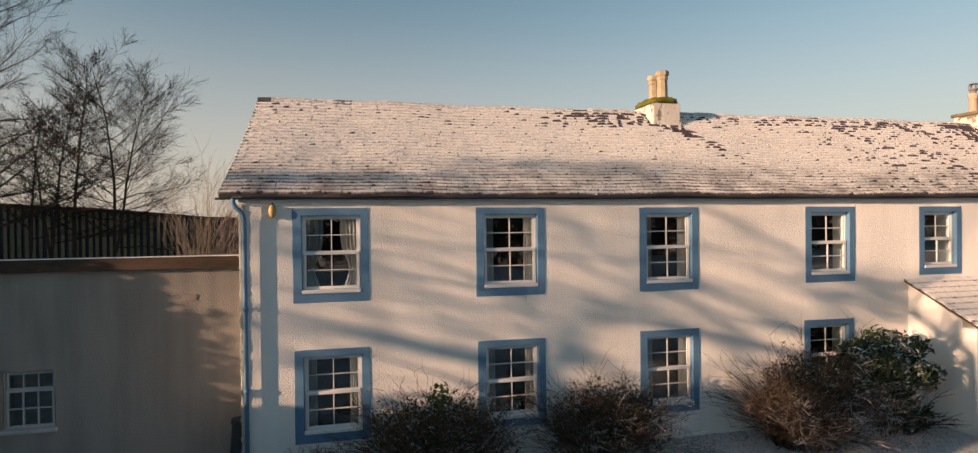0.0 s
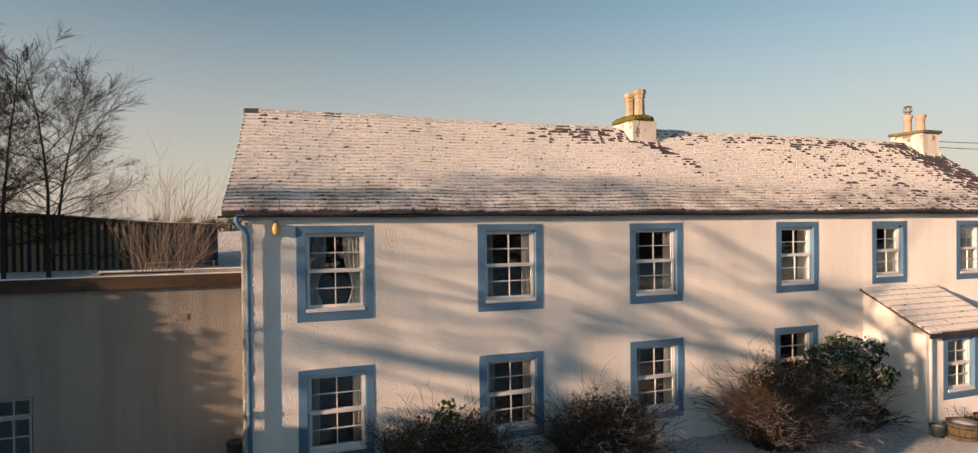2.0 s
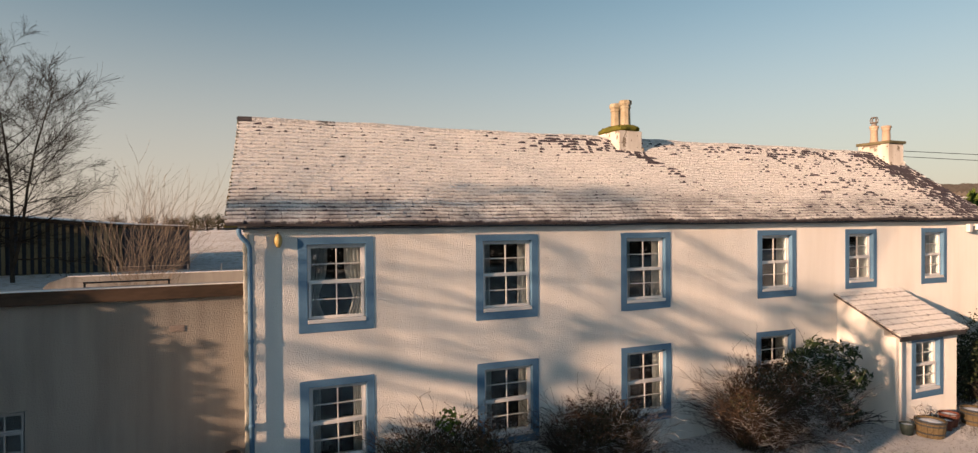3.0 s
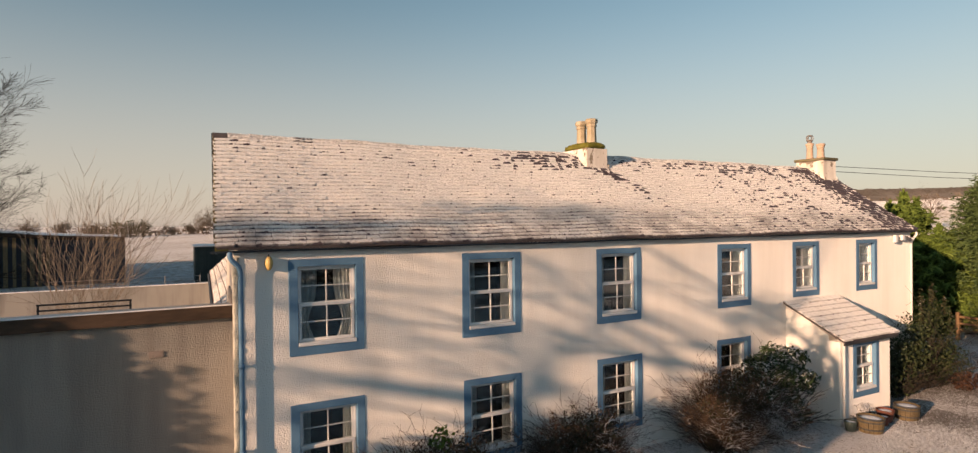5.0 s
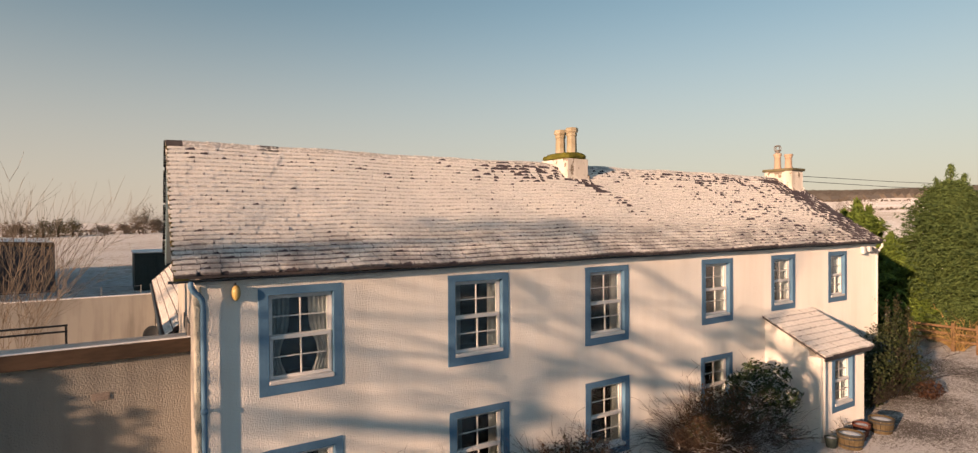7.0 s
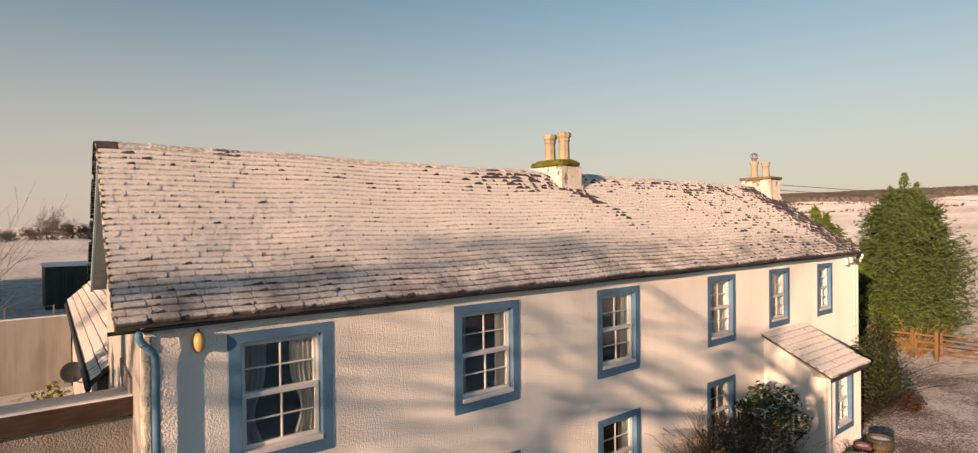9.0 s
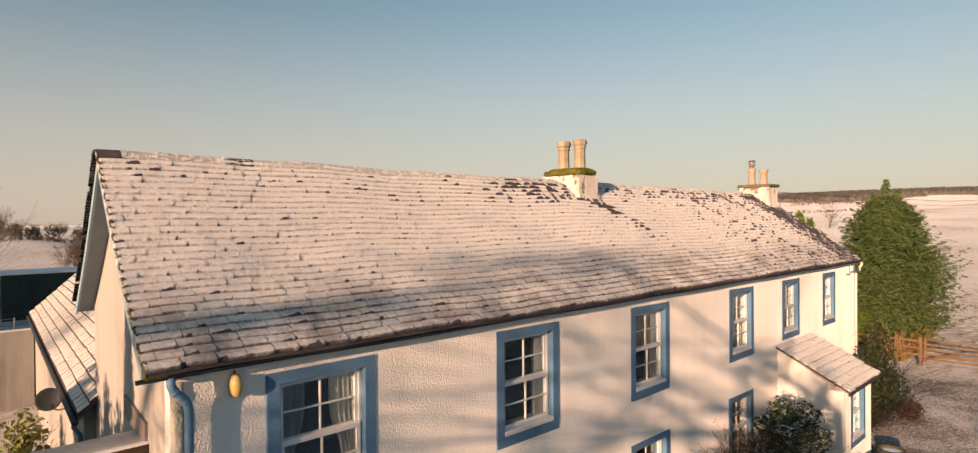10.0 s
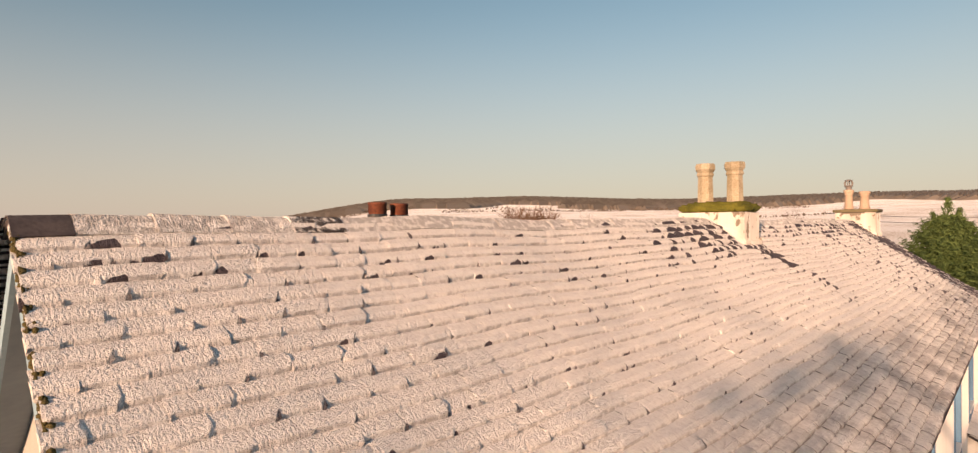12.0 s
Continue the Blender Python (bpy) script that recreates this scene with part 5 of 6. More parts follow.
shrub((1.2, -0.7), (0.9, 0.5), 0.75, 34, "low thin frosted twigs at the foot of the wall", 100)
rhodo = thing("rhododendron", "dense dark evergreen shrub with snow on its leaves", "shrub", (13.1, -0.9, GROUND))
rr = random.Random(12)
blobs = []
for i in range(34):
    bx, bz = rr.uniform(11.8, 13.75), rr.uniform(0.15, 1.0)
    top = 0.6 + 1.5 * math.exp(-((bx - 12.9) / 1.05) ** 4)
    blobs.append(((bx, -0.85 + rr.uniform(-0.45, 0.3), max(0.25, bz * top)), (rr.uniform(0.20, 0.44), rr.uniform(0.22, 0.42), rr.uniform(0.16, 0.34))))
leafy(rhodo, "leaf_mass", blobs, 9500, 0.07, M_RHODO, 3, 0.7, 0.6, 2.2)
twiggy(rhodo, (13.0, -0.85), (1.1, 0.7), 1.7, 60, 71, M_BARK, "stem_mass", r0=0.010)

# evergreen and red shrubs at the far corner of the house
corner = thing("corner_shrub", "tall loose evergreen shrub at the house corner", "shrub", (21.0, -0.8, GROUND))
leafy(corner, "leaf_mass", [((21.0, -0.8, 1.0), (0.75, 0.55, 1.1)), ((20.75, -0.65, 1.9), (0.45, 0.4, 0.7)), ((21.5, -0.9, 0.7), (0.65, 0.6, 0.75)), ((21.35, -0.6, 2.0), (0.4, 0.4, 0.7))], 3800, 0.06, foliage_mat("dull_green_leaf", (0.014, 0.026, 0.010), (0.046, 0.06, 0.022), 0.0, 0.6), 9, 0.7, 0.5)
twiggy(corner, (21.0, -0.7), (0.8, 0.6), 3.2, 80, 72, M_BARK, "stem_mass", r0=0.008)
leafy(corner, "shoot_mass", [((x, y, z), (0.09, 0.09, 0.42)) for x, y, z in ((20.6, -0.6, 2.7), (20.85, -0.8, 2.9), (21.2, -0.6, 2.75), (21.55, -0.8, 2.5), (20.4, -0.7, 2.2), (21.75, -0.9, 1.9))], 420, 0.05, M_SHRUBLEAF, 10, 0.9, 0.3)
# shrub mass that also stands in for the porch's shadow on this wall
filler = thing("evergreen_shrub", "dense dark evergreen shrub between porch and house corner", "shrub", (18.9, -0.75, GROUND))
leafy(filler, "leaf_mass", [((17.6, -0.7, 0.6), (0.65, 0.5, 0.75)), ((18.5, -0.75, 0.85), (0.75, 0.55, 0.95)), ((19.4, -0.75, 1.05), (0.75, 0.55, 1.1)), ((20.1, -0.75, 1.2), (0.6, 0.5, 1.15))], 4600, 0.06, M_RHODO_DRY, 14, 0.7, 0.5)
twiggy(filler, (18.9, -0.75), (1.3, 0.5), 1.7, 60, 74, M_BARK, "stem_mass", r0=0.008)
redbush = thing("red_shrub", "low russet leafy shrub beside the drive", "shrub", (21.2, -1.6, GROUND))
leafy(redbush, "leaf_mass", [((21.2, -1.55, 0.22), (0.5, 0.35, 0.28))], 450, 0.06, foliage_mat("russet_leaf", (0.03, 0.014, 0.010), (0.085, 0.042, 0.024), 0.0, 0.7), 13, 0.7, 0.35)


# ---- conifer and hedge on the right ----
def conifer(at, height, radius, count, mat, seed, label, size=0.13):
    """A conifer of many upturned sprays: each a branch with leaves along its outer part."""
    tree = thing("conifer", label, "tree", at)
    rnd = np.random.RandomState(seed)
    bm = bmesh.new()
    piped(bm, [at, (at[0], at[1], at[2] + height * 0.95)], 0.1, 8, [0.2, 0.02])
    part("trunk", bm, M_BARK, tree)
    leaders = ((0.0, 0.05, 1.06), (0.5, -0.35, 1.0), (-0.2, 0.6, 0.98)) if radius > 1.5 else ()
    for dx, dy, up in leaders:
        bm = bmesh.new()
        piped(bm, [(at[0], at[1], at[2] + height * 0.7), (at[0] + dx * 0.8, at[1] + dy * 0.8, at[2] + height * (up - 0.12)), (at[0] + dx, at[1] + dy, at[2] + height * up)], 0.03, 5, [0.06, 0.03, 0.008])
        part("leader", bm, M_BARK, tree)
    branches = max(120, count // 42)
    P, N, G = [], [], []
    for i in range(branches):
        t = rnd.rand() ** 0.85
        az = rnd.uniform(0, 2 * np.pi)
        prof = min(1.0, 1.5 * (1.02 - t) ** 0.62) * (0.8 + 1.6 * t if t < 0.12 else 1.0)
        lump = noise.noise(Vector((math.cos(az) * 1.5, math.sin(az) * 1.5, t * 5 + seed)))
        reach = radius * prof * (0.86 + 0.28 * lump + 0.20 * rnd.normal() * (1.7 if rnd.rand() < 0.10 else 0.7))
        k = 42
        s = rnd.uniform(0.35, 1.0, k)
        out = np.array([math.cos(az), math.sin(az), 0.0])
        side = np.array([-math.sin(az), math.cos(az), 0.0])
        wide = 0.10 * radius * (1.15 - s)[:, None] * rnd.normal(size=(k, 1))
        lift = (0.10 + 0.45 * s ** 2.2)[:, None] * reach * 0.55
        q = np.array(at) + np.array([0, 0, 0.12 + t * height * 0.93]) + out * (s * reach)[:, None] + side * wide + np.array([0, 0, 1.0]) * (lift - 0.25 * reach * 0.55 + 0.045 * rnd.normal(size=(k, 1)))
        P.append(q)
        N.append(np.tile(out * 0.45 + np.array([0, 0, 1.0]), (k, 1)))
        G.append(np.tile(out + np.array([0, 0, 0.35]), (k, 1)) + side * np.sign(wide) * 0.6)
    for dx, dy, up in leaders:
        s = rnd.uniform(0, 1, 260)[:, None]
        q = np.array(at) + np.array([dx, dy, 0]) * (0.6 + 0.4 * s) + np.array([0, 0, height]) * (up - 0.14 * (1 - s)) + rnd.normal(size=(260, 3)) * np.array([0.05, 0.05, 0.02]) * radius * (1.3 - s)
        P.append(q)
        N.append(rnd.normal(size=(260, 3)) + np.array([0, 0, 0.4]))
        G.append(rnd.normal(size=(260, 3)) * 0.6 + np.array([0, 0, 1.0]))
    P, N, G = np.concatenate(P), np.concatenate(N), np.concatenate(G)
    keep = P[:, 2] > at[2] + 0.05
    verts, faces = leaf_cards(P[keep], N[keep], size, rnd, 4.6, jitter=0.42, grain=G[keep])
    raw("crown", verts, faces, mat, tree)
    return tree


conifer((32.9, 1.75, GROUND), 7.95, 2.7, 110000, M_CONIFER, 4, "tall dense green conifer beside the gate", 0.05)
for i, (x, y, h, r) in enumerate(((31.4, 3.7, 4.8, 1.6), (31.7, 5.4, 6.4, 2.7), (31.2, 8.0, 6.4, 2.5), (31.0, 10.6, 6.2, 2.5), (31.2, 13.4, 6.2, 2.5), (32.0, 16.4, 6.0, 2.6), (33.0, 19.5, 6.0, 2.6))):
    conifer((x, y, GROUND), h, r, 20000, M_HEDGE, 40 + i, "sunlit yellow-green conifer of the boundary hedge", 0.10)
# stems stand in for a pale forked trunk at the conifer's base
trunk_stems = thing("pale_stems", "pale straw stems standing in for the conifer's forked trunk", "shrub", (30.5, 0.7, GROUND))
twiggy(trunk_stems, (30.45, 0.7), (0.45, 0.4), 2.1, 60, 92, foliage_mat("straw_stem", (0.20, 0.13, 0.05), (0.42, 0.30, 0.13), 0.0, 0.8), r0=0.014)

# ---- bare trees behind the yard ----
def winter_tree(at, height, seed, label, limbs=24, reach=0.45, fork=None, low=0.16):
    """A leafless tree with a straight leader, ascending limbs in tiers, side branches and twigs."""
    rnd = random.Random(seed)
    tree = thing("tree", label, "tree", at)
    TV, TF, BV, BF = [], [], [], []

    def shoot(p, d, length, radius, n, lift, V, F, sides, wob=0.07):
        pts, radii = [p.copy()], [radius]
        for i in range(n):
            d = (d + Vector((rnd.gauss(0, wob), rnd.gauss(0, wob), rnd.gauss(lift, wob)))).normalized()
            pts.append(pts[-1] + d * length / n)
            radii.append(max(0.005, radius * (1 - 0.85 * (i + 1) / n)))
        limb_tubes(V, F, pts, radii, sides)
        return pts, radii

    def along(pts, radii, t):
        n = len(pts) - 1
        i = min(n - 1, int(t * n))
        return pts[i].lerp(pts[i + 1], t * n - i), (pts[i + 1] - pts[i]).normalized(), radii[i]

    def stem(p, d, tall, radius, count):
        trunk, tr = shoot(p, d, tall, radius, 12, 0.01, TV, TF, 9, 0.035)
        for k in range(count):
            t = low + (0.97 - low) * ((k + rnd.random()) / count) ** 0.9
            q, base, r = along(trunk, tr, t)
            az = k * 2.4 + rnd.uniform(-0.5, 0.5)
            tilt = rnd.uniform(0.85, 1.2) * (1.36 - 0.55 * t)
            out = Vector((math.cos(az), math.sin(az), 0))
            way = (base * math.cos(tilt) + out * math.sin(tilt)).normalized()
            size = tall * reach * (1.08 - 0.72 * t) * rnd.uniform(0.75, 1.15)
            limb, lr = shoot(q, way, size, max(0.014, r * 0.42), 8, 0.022, BV, BF, 5, 0.09)
            for j in range(15):
                tt = rnd.uniform(0.12, 1.0) if j else 1.0
                q2, b2, r2 = along(limb, lr, min(tt, 0.999))
                s2 = b2.cross(Vector((rnd.gauss(0, 0.4), rnd.gauss(0, 0.4), 1))).normalized() * (1 if j % 2 else -1)
                w2 = (b2 + s2 * rnd.uniform(0.4, 0.95) + Vector((0, 0, rnd.uniform(-0.2, 0.35)))).normalized()
                l2 = size * rnd.uniform(0.26, 0.5) * (1.15 - 0.5 * tt)
                br, brr = shoot(q2, w2, l2, max(0.0085, r2 * 0.45), 5, 0.02, BV, BF, 3, 0.12)
                for i in range(7):
                    q3, b3, r3 = along(br, brr, rnd.uniform(0.15, 0.98))
                    w3 = (b3 + Vector((rnd.gauss(0, 0.5), rnd.gauss(0, 0.5), rnd.gauss(0.05, 0.35)))).normalized()
                    shoot(q3, w3, l2 * rnd.uniform(0.3, 0.7), 0.005, 3, 0.02, BV, BF, 3, 0.14)

    stem(Vector(at) - Vector((0, 0, 0.1)), Vector((rnd.gauss(0, 0.03), rnd.gauss(0, 0.03), 1)).normalized(), height, 0.0095 * height, limbs)
    if fork:
        stem(Vector(at) + Vector((0.06, 0, height * 0.09)), Vector(fork).normalized(), height * 0.8, 0.0075 * height, limbs * 2 // 3)
    raw("trunk", TV, TF, M_BARK, tree, smooth=True)
    raw("crown", BV, BF, M_TREETWIG, tree, smooth=True)
    return tree


LBL = "leafless dark tree with fine twigs behind the yard"
winter_tree((-10.5, 24.5, 2.0), 11.3, 3, LBL, 36, 0.58, (0.30, 0, 1), 0.12)
winter_tree((-12.4, 24.6, 2.0), 11.4, 14, LBL, 26, 0.38)
winter_tree((-13.5, 24.3, 2.0), 10.0, 8, LBL, 24, 0.38, (-0.1, 0.1, 1))
winter_tree((-14.6, 24.8, 2.0), 9.0, 21, LBL, 18, 0.38)
winter_tree((-15.5, 22.5, 2.0), 18.5, 17, LBL, 40, 0.36, (-0.2, 0, 1), 0.12)
bare_tree((-3.75, 12.8, GROUND), 7.2, 5, "many-stemmed pale sapling standing in the yard", 3, (0, 0), 0.55, 6, 3, M_PALEBARK, M_PALEBARK, 0.075)
yard_bush = thing("yard_shrub", "small yellow-green shrub in the yard", "shrub", (-0.3, 10.5, GROUND))
leafy(yard_bush, "leaf_mass", [((-0.25, 10.5, 1.5), (0.45, 0.5, 0.75)), ((-0.4, 10.5, 0.8), (0.5, 0.5, 0.6))], 900, 0.09, M_YELLOWLEAF, 6, 0.8, 0.4)
twiggy(yard_bush, (-0.3, 10.5), (0.6, 0.6), 2.1, 40, 73, M_PALEBARK, "stem_mass", r0=0.008)
yard_bush2 = thing("yard_shrub", "small dark green shrub in the yard", "shrub", (-2.6, 9.0, GROUND))
leafy(yard_bush2, "leaf_mass", [((-2.6, 9.0, 1.6), (0.55, 0.5, 0.8))], 500, 0.08, M_RHODO, 7, 0.8, 0.4)

# ---- far trees, hedgerows and woods ----
rnd = random.Random(77)
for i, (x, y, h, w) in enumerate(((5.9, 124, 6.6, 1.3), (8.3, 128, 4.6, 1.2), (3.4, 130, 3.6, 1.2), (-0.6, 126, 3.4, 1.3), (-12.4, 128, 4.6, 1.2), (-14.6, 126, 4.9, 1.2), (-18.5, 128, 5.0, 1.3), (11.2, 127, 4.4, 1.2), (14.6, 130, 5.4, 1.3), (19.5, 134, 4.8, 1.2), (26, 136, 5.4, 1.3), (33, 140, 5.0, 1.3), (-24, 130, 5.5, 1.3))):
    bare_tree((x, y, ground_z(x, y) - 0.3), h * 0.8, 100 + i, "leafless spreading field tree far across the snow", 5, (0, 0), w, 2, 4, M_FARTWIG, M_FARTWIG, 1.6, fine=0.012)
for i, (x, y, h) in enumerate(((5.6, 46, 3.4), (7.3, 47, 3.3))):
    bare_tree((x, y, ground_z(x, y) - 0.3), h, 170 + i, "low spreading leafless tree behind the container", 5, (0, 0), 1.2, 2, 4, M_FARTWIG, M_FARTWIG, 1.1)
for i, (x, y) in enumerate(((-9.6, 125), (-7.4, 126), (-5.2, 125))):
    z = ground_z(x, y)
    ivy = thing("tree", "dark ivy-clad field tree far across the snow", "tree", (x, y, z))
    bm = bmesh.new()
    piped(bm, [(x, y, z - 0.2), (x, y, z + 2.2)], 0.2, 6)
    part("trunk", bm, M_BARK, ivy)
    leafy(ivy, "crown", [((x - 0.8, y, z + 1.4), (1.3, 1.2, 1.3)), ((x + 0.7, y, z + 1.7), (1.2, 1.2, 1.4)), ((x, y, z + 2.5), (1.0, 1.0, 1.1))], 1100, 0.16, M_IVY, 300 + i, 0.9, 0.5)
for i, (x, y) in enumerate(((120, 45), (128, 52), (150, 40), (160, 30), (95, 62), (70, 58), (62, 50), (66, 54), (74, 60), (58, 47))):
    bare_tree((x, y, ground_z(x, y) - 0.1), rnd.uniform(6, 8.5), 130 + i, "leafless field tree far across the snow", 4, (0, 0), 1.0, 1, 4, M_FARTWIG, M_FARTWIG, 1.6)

M_SCRUB = foliage_mat("russet_scrub", (0.13, 0.08, 0.055), (0.26, 0.165, 0.11), 0.0, 0.9)
for i, (x, y, h) in enumerate(((52, 40, 6.0), (56, 45, 7.0), (60, 45, 6.5), (64, 50, 7.0), (55, 38, 5.0), (70, 55, 7.5), (76, 58, 7.0), (61, 41, 5.5))):
    bare_tree((x, y, ground_z(x, y) - 0.1), h, 190 + i, "russet leafless thicket beyond the boundary hedge", 5, (0, 0), 1.0, 2, 4, M_SCRUB, M_SCRUB, 1.2, fine=0.02)
# grey-brown lightened so the colour carries distance haze
M_WOODS = foliage_mat("hazed_far_wood", (0.165, 0.145, 0.125), (0.25, 0.22, 0.19), 0.0, 0.95)
nrnd = np.random.RandomState(4)
P = []
for i in range(20000):
    deg, r = nrnd.uniform(26, 100), nrnd.uniform(520, 1650)
    x, y = r * math.sin(radians(deg)), r * math.cos(radians(deg)) - 5
    start = 560 + 260 * smooth(66, 84, deg) + 300 * noise.noise((deg * 0.11, 3, 7))
    if r > start and noise.noise((x * 0.004, y * 0.004, 7)) > -0.30:
        P.append((x, y, ground_z(x, y)))
V, F = [], []
for x, y, z in P:
    b, hgt, wd = len(V), nrnd.uniform(6, 8), nrnd.uniform(9, 15)
    V += [(x - wd, y - wd * 0.4, z - 1), (x + wd, y - wd * 0.5, z - 1), (x + wd * 0.1, y + wd, z - 1), (x - wd * 0.7, y, z + hgt * 0.6), (x + wd * 0.8, y, z + hgt * 0.62), (x + nrnd.uniform(-2, 2), y, z + hgt)]
    F += [(b, b + 1, b + 4, b + 3), (b + 1, b + 2, b + 4), (b + 2, b, b + 3), (b + 3, b + 4, b + 5), (b + 4, b + 2, b + 5), (b + 2, b + 3, b + 5)]
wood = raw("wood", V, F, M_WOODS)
tagged(wood, "leafless wood along the far hill ridge, distance haze in its colour", "wood", kind="stuff")
P, N = [], []
for (x0, y0, x1, y1, n, hh) in ((-60, 128, 55, 140, 220, 0.7), (-20, 180, 120, 190, 500, 1.2), (110, 120, 330, 60, 260, 1.3), (240, 260, 520, 130, 1000, 3.0), (120, 330, 420, 420, 1000, 3.5)):
    for i in range(n):
        t = nrnd.rand()
        x, y = x0 + (x1 - x0) * t + nrnd.normal() * 0.8, y0 + (y1 - y0) * t + nrnd.normal() * 0.8
        lump = max(0.15, 0.6 + 1.1 * noise.noise((x * 0.06, y * 0.06, 2)))
        P.append((x, y, ground_z(x, y) + nrnd.rand() * hh * lump))
        N.append((nrnd.normal(), nrnd.normal(), 0.3))
verts, faces = leaf_cards(np.array(P), np.array(N), 0.8, nrnd, 1.8)
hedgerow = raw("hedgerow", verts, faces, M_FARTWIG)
tagged(hedgerow, "brown leafless hedgerows between the snowy fields", "hedgerow", kind="stuff")

# ---- fence and gate ----
M_RAILWOOD = plain("orange_brown_timber", (0.12, 0.07, 0.037), (0.24, 0.15, 0.08), 6, 0.8, 0.4, depth=0.005, world_space=True)
fence = thing("rail_fence", "brown timber post and rail fence by the drive", "fence")
for y in (2.4, 0.72, -0.17):
    boxed("post", fence, M_RAILWOOD, 29.93, 30.07, y - 0.07, y + 0.07, GROUND - 0.1, 1.2, 0.012)
for z in (0.35, 0.65, 0.95):
    boxed("rail", fence, M_RAILWOOD, 29.98, 30.02, -0.24, 2.5, z, z + 0.10, 0.006, m=None)
gate = thing("field_gate", "brown timber five-barred field gate", "gate")
for z in (0.22, 0.42, 0.62, 0.84, 1.06):
    boxed("bar", gate, M_RAILWOOD, 29.99, 30.02, -3.3, -0.30, z, z + 0.075, 0.005)
for y in (-0.34, -3.26):
    boxed("stile", gate, M_RAILWOOD, 29.95, 29.988, y - 0.05, y + 0.05, 0.15, 1.18, 0.006)
bm = bmesh.new()
piped(bm, [(29.97, -0.36, 0.25), (29.97, -3.2, 1.08)], 0.035, 6)
part("brace", bm, M_RAILWOOD, gate)
post = thing("gate_post", "stout timber gate post", "post", (30, -3.45, GROUND))
boxed("shaft", post, M_RAILWOOD, 29.9, 30.1, -3.55, -3.35, GROUND - 0.1, 1.35, 0.015)
fence2 = thing("rail_fence", "timber post and rail fence running on past the gate", "fence")
for y in (-5.4, -7.3, -9.2):
    boxed("post", fence2, M_RAILWOOD, 29.93, 30.07, y - 0.07, y + 0.07, GROUND - 0.1, 1.2, 0.012)
for z in (0.35, 0.65, 0.95):
    boxed("rail", fence2, M_RAILWOOD, 29.98, 30.02, -9.3, -3.56, z, z + 0.10, 0.006)

# ---- tubs by the porch ----
M_STAVE = plain("oak_stave", (0.06, 0.046, 0.027), (0.19, 0.145, 0.08), 7, 0.8, 0.4, depth=0.005, world_space=True)
M_TERRA = plain("terracotta", (0.10, 0.036, 0.025), (0.17, 0.062, 0.042), 6, 0.8, 0.2, depth=0.003)


def half_barrel(x, y, r, h, label):
    tub = thing("barrel_planter", label, "planter", (x, y, GROUND), "half-barrel planters")
    n = 18
    for i in range(n):
        bm = bmesh.new()
        a0, a1 = 2 * math.pi * i / n + 0.012, 2 * math.pi * (i + 1) / n - 0.012
        vs = []
        for z, rr in ((0, r * 0.86), (h * 0.5, r * 0.97), (h, r)):
            for a in (a0, a1):
                for q in (rr, rr - 0.03):
                    vs.append(bm.verts.new((x + q * math.cos(a), y + q * math.sin(a), GROUND + z)))
        for k in (0, 4):
            for f in ((0, 2, 6, 4), (1, 5, 7, 3), (0, 4, 5, 1), (2, 3, 7, 6)):
                bm.faces.new([vs[k + j] for j in f])
        bm.faces.new([vs[j] for j in (0, 1, 3, 2)])
        bm.faces.new([vs[j] for j in (8, 10, 11, 9)])
        part("stave", bm, M_STAVE, tub)
    for z in (h * 0.22, h * 0.70, h * 0.90):
        bm = bmesh.new()
        rr = r * (0.86 + 0.14 * (z / h) ** 0.7) + 0.006
        turned(bm, [(rr - 0.008, 0), (rr + 0.004, 0), (rr + 0.006, 0.035), (rr - 0.006, 0.035)], 28, (x, y, GROUND + z), cap=False)
        part("hoop", bm, M_DARKMETAL, tub)
    bm = bmesh.new()
    turned(bm, [(r * 0.90, h - 0.10), (r * 0.90, h - 0.05), (r * 0.5, h - 0.03), (0.02, h - 0.025)], 22, (x, y, GROUND))
    part("soil", bm, M_SNOW, tub, "snow lying on the soil", smooth=True)
    return tub


half_barrel(14.86, -2.12, 0.315, 0.38, "wooden half-barrel planter topped with snow")
half_barrel(16.72, -2.05, 0.31, 0.38, "wooden half-barrel planter topped with snow")
for x, y, r, h, mat, lab in ((15.98, -1.88, 0.22, 0.32, M_TERRA, "red terracotta flower pot with snow"), (15.62, -2.02, 0.16, 0.25, M_TERRA, "small terracotta flower pot"), (14.45, -1.85, 0.16, 0.26, M_GREEN, "small green plastic tub")):
    pot_ = thing("flower_pot", lab, "flower pot", (x, y, GROUND), "flower pots by the porch")
    bm = bmesh.new()
    turned(bm, [(r * 0.72, 0), (r * 0.95, h * 0.82), (r, h * 0.82), (r, h), (r * 0.9, h), (r * 0.88, h * 0.85)], 22, (x, y, GROUND))
    part("bowl", bm, mat, pot_, smooth=False)
    bm = bmesh.new()
    turned(bm, [(r * 0.86, h * 0.86), (r * 0.6, h * 0.90), (0.02, h * 0.92)], 18, (x, y, GROUND))
    part("soil", bm, M_SNOW, pot_, smooth=True)
plant = thing("dry_plant", "dry brown twiggy plant in front of the porch", "plant", (15.3, -1.78, GROUND))
twiggy(plant, (15.3, -1.78), (0.5, 0.15), 0.65, 40, 91, M_TWIG, r0=0.005)
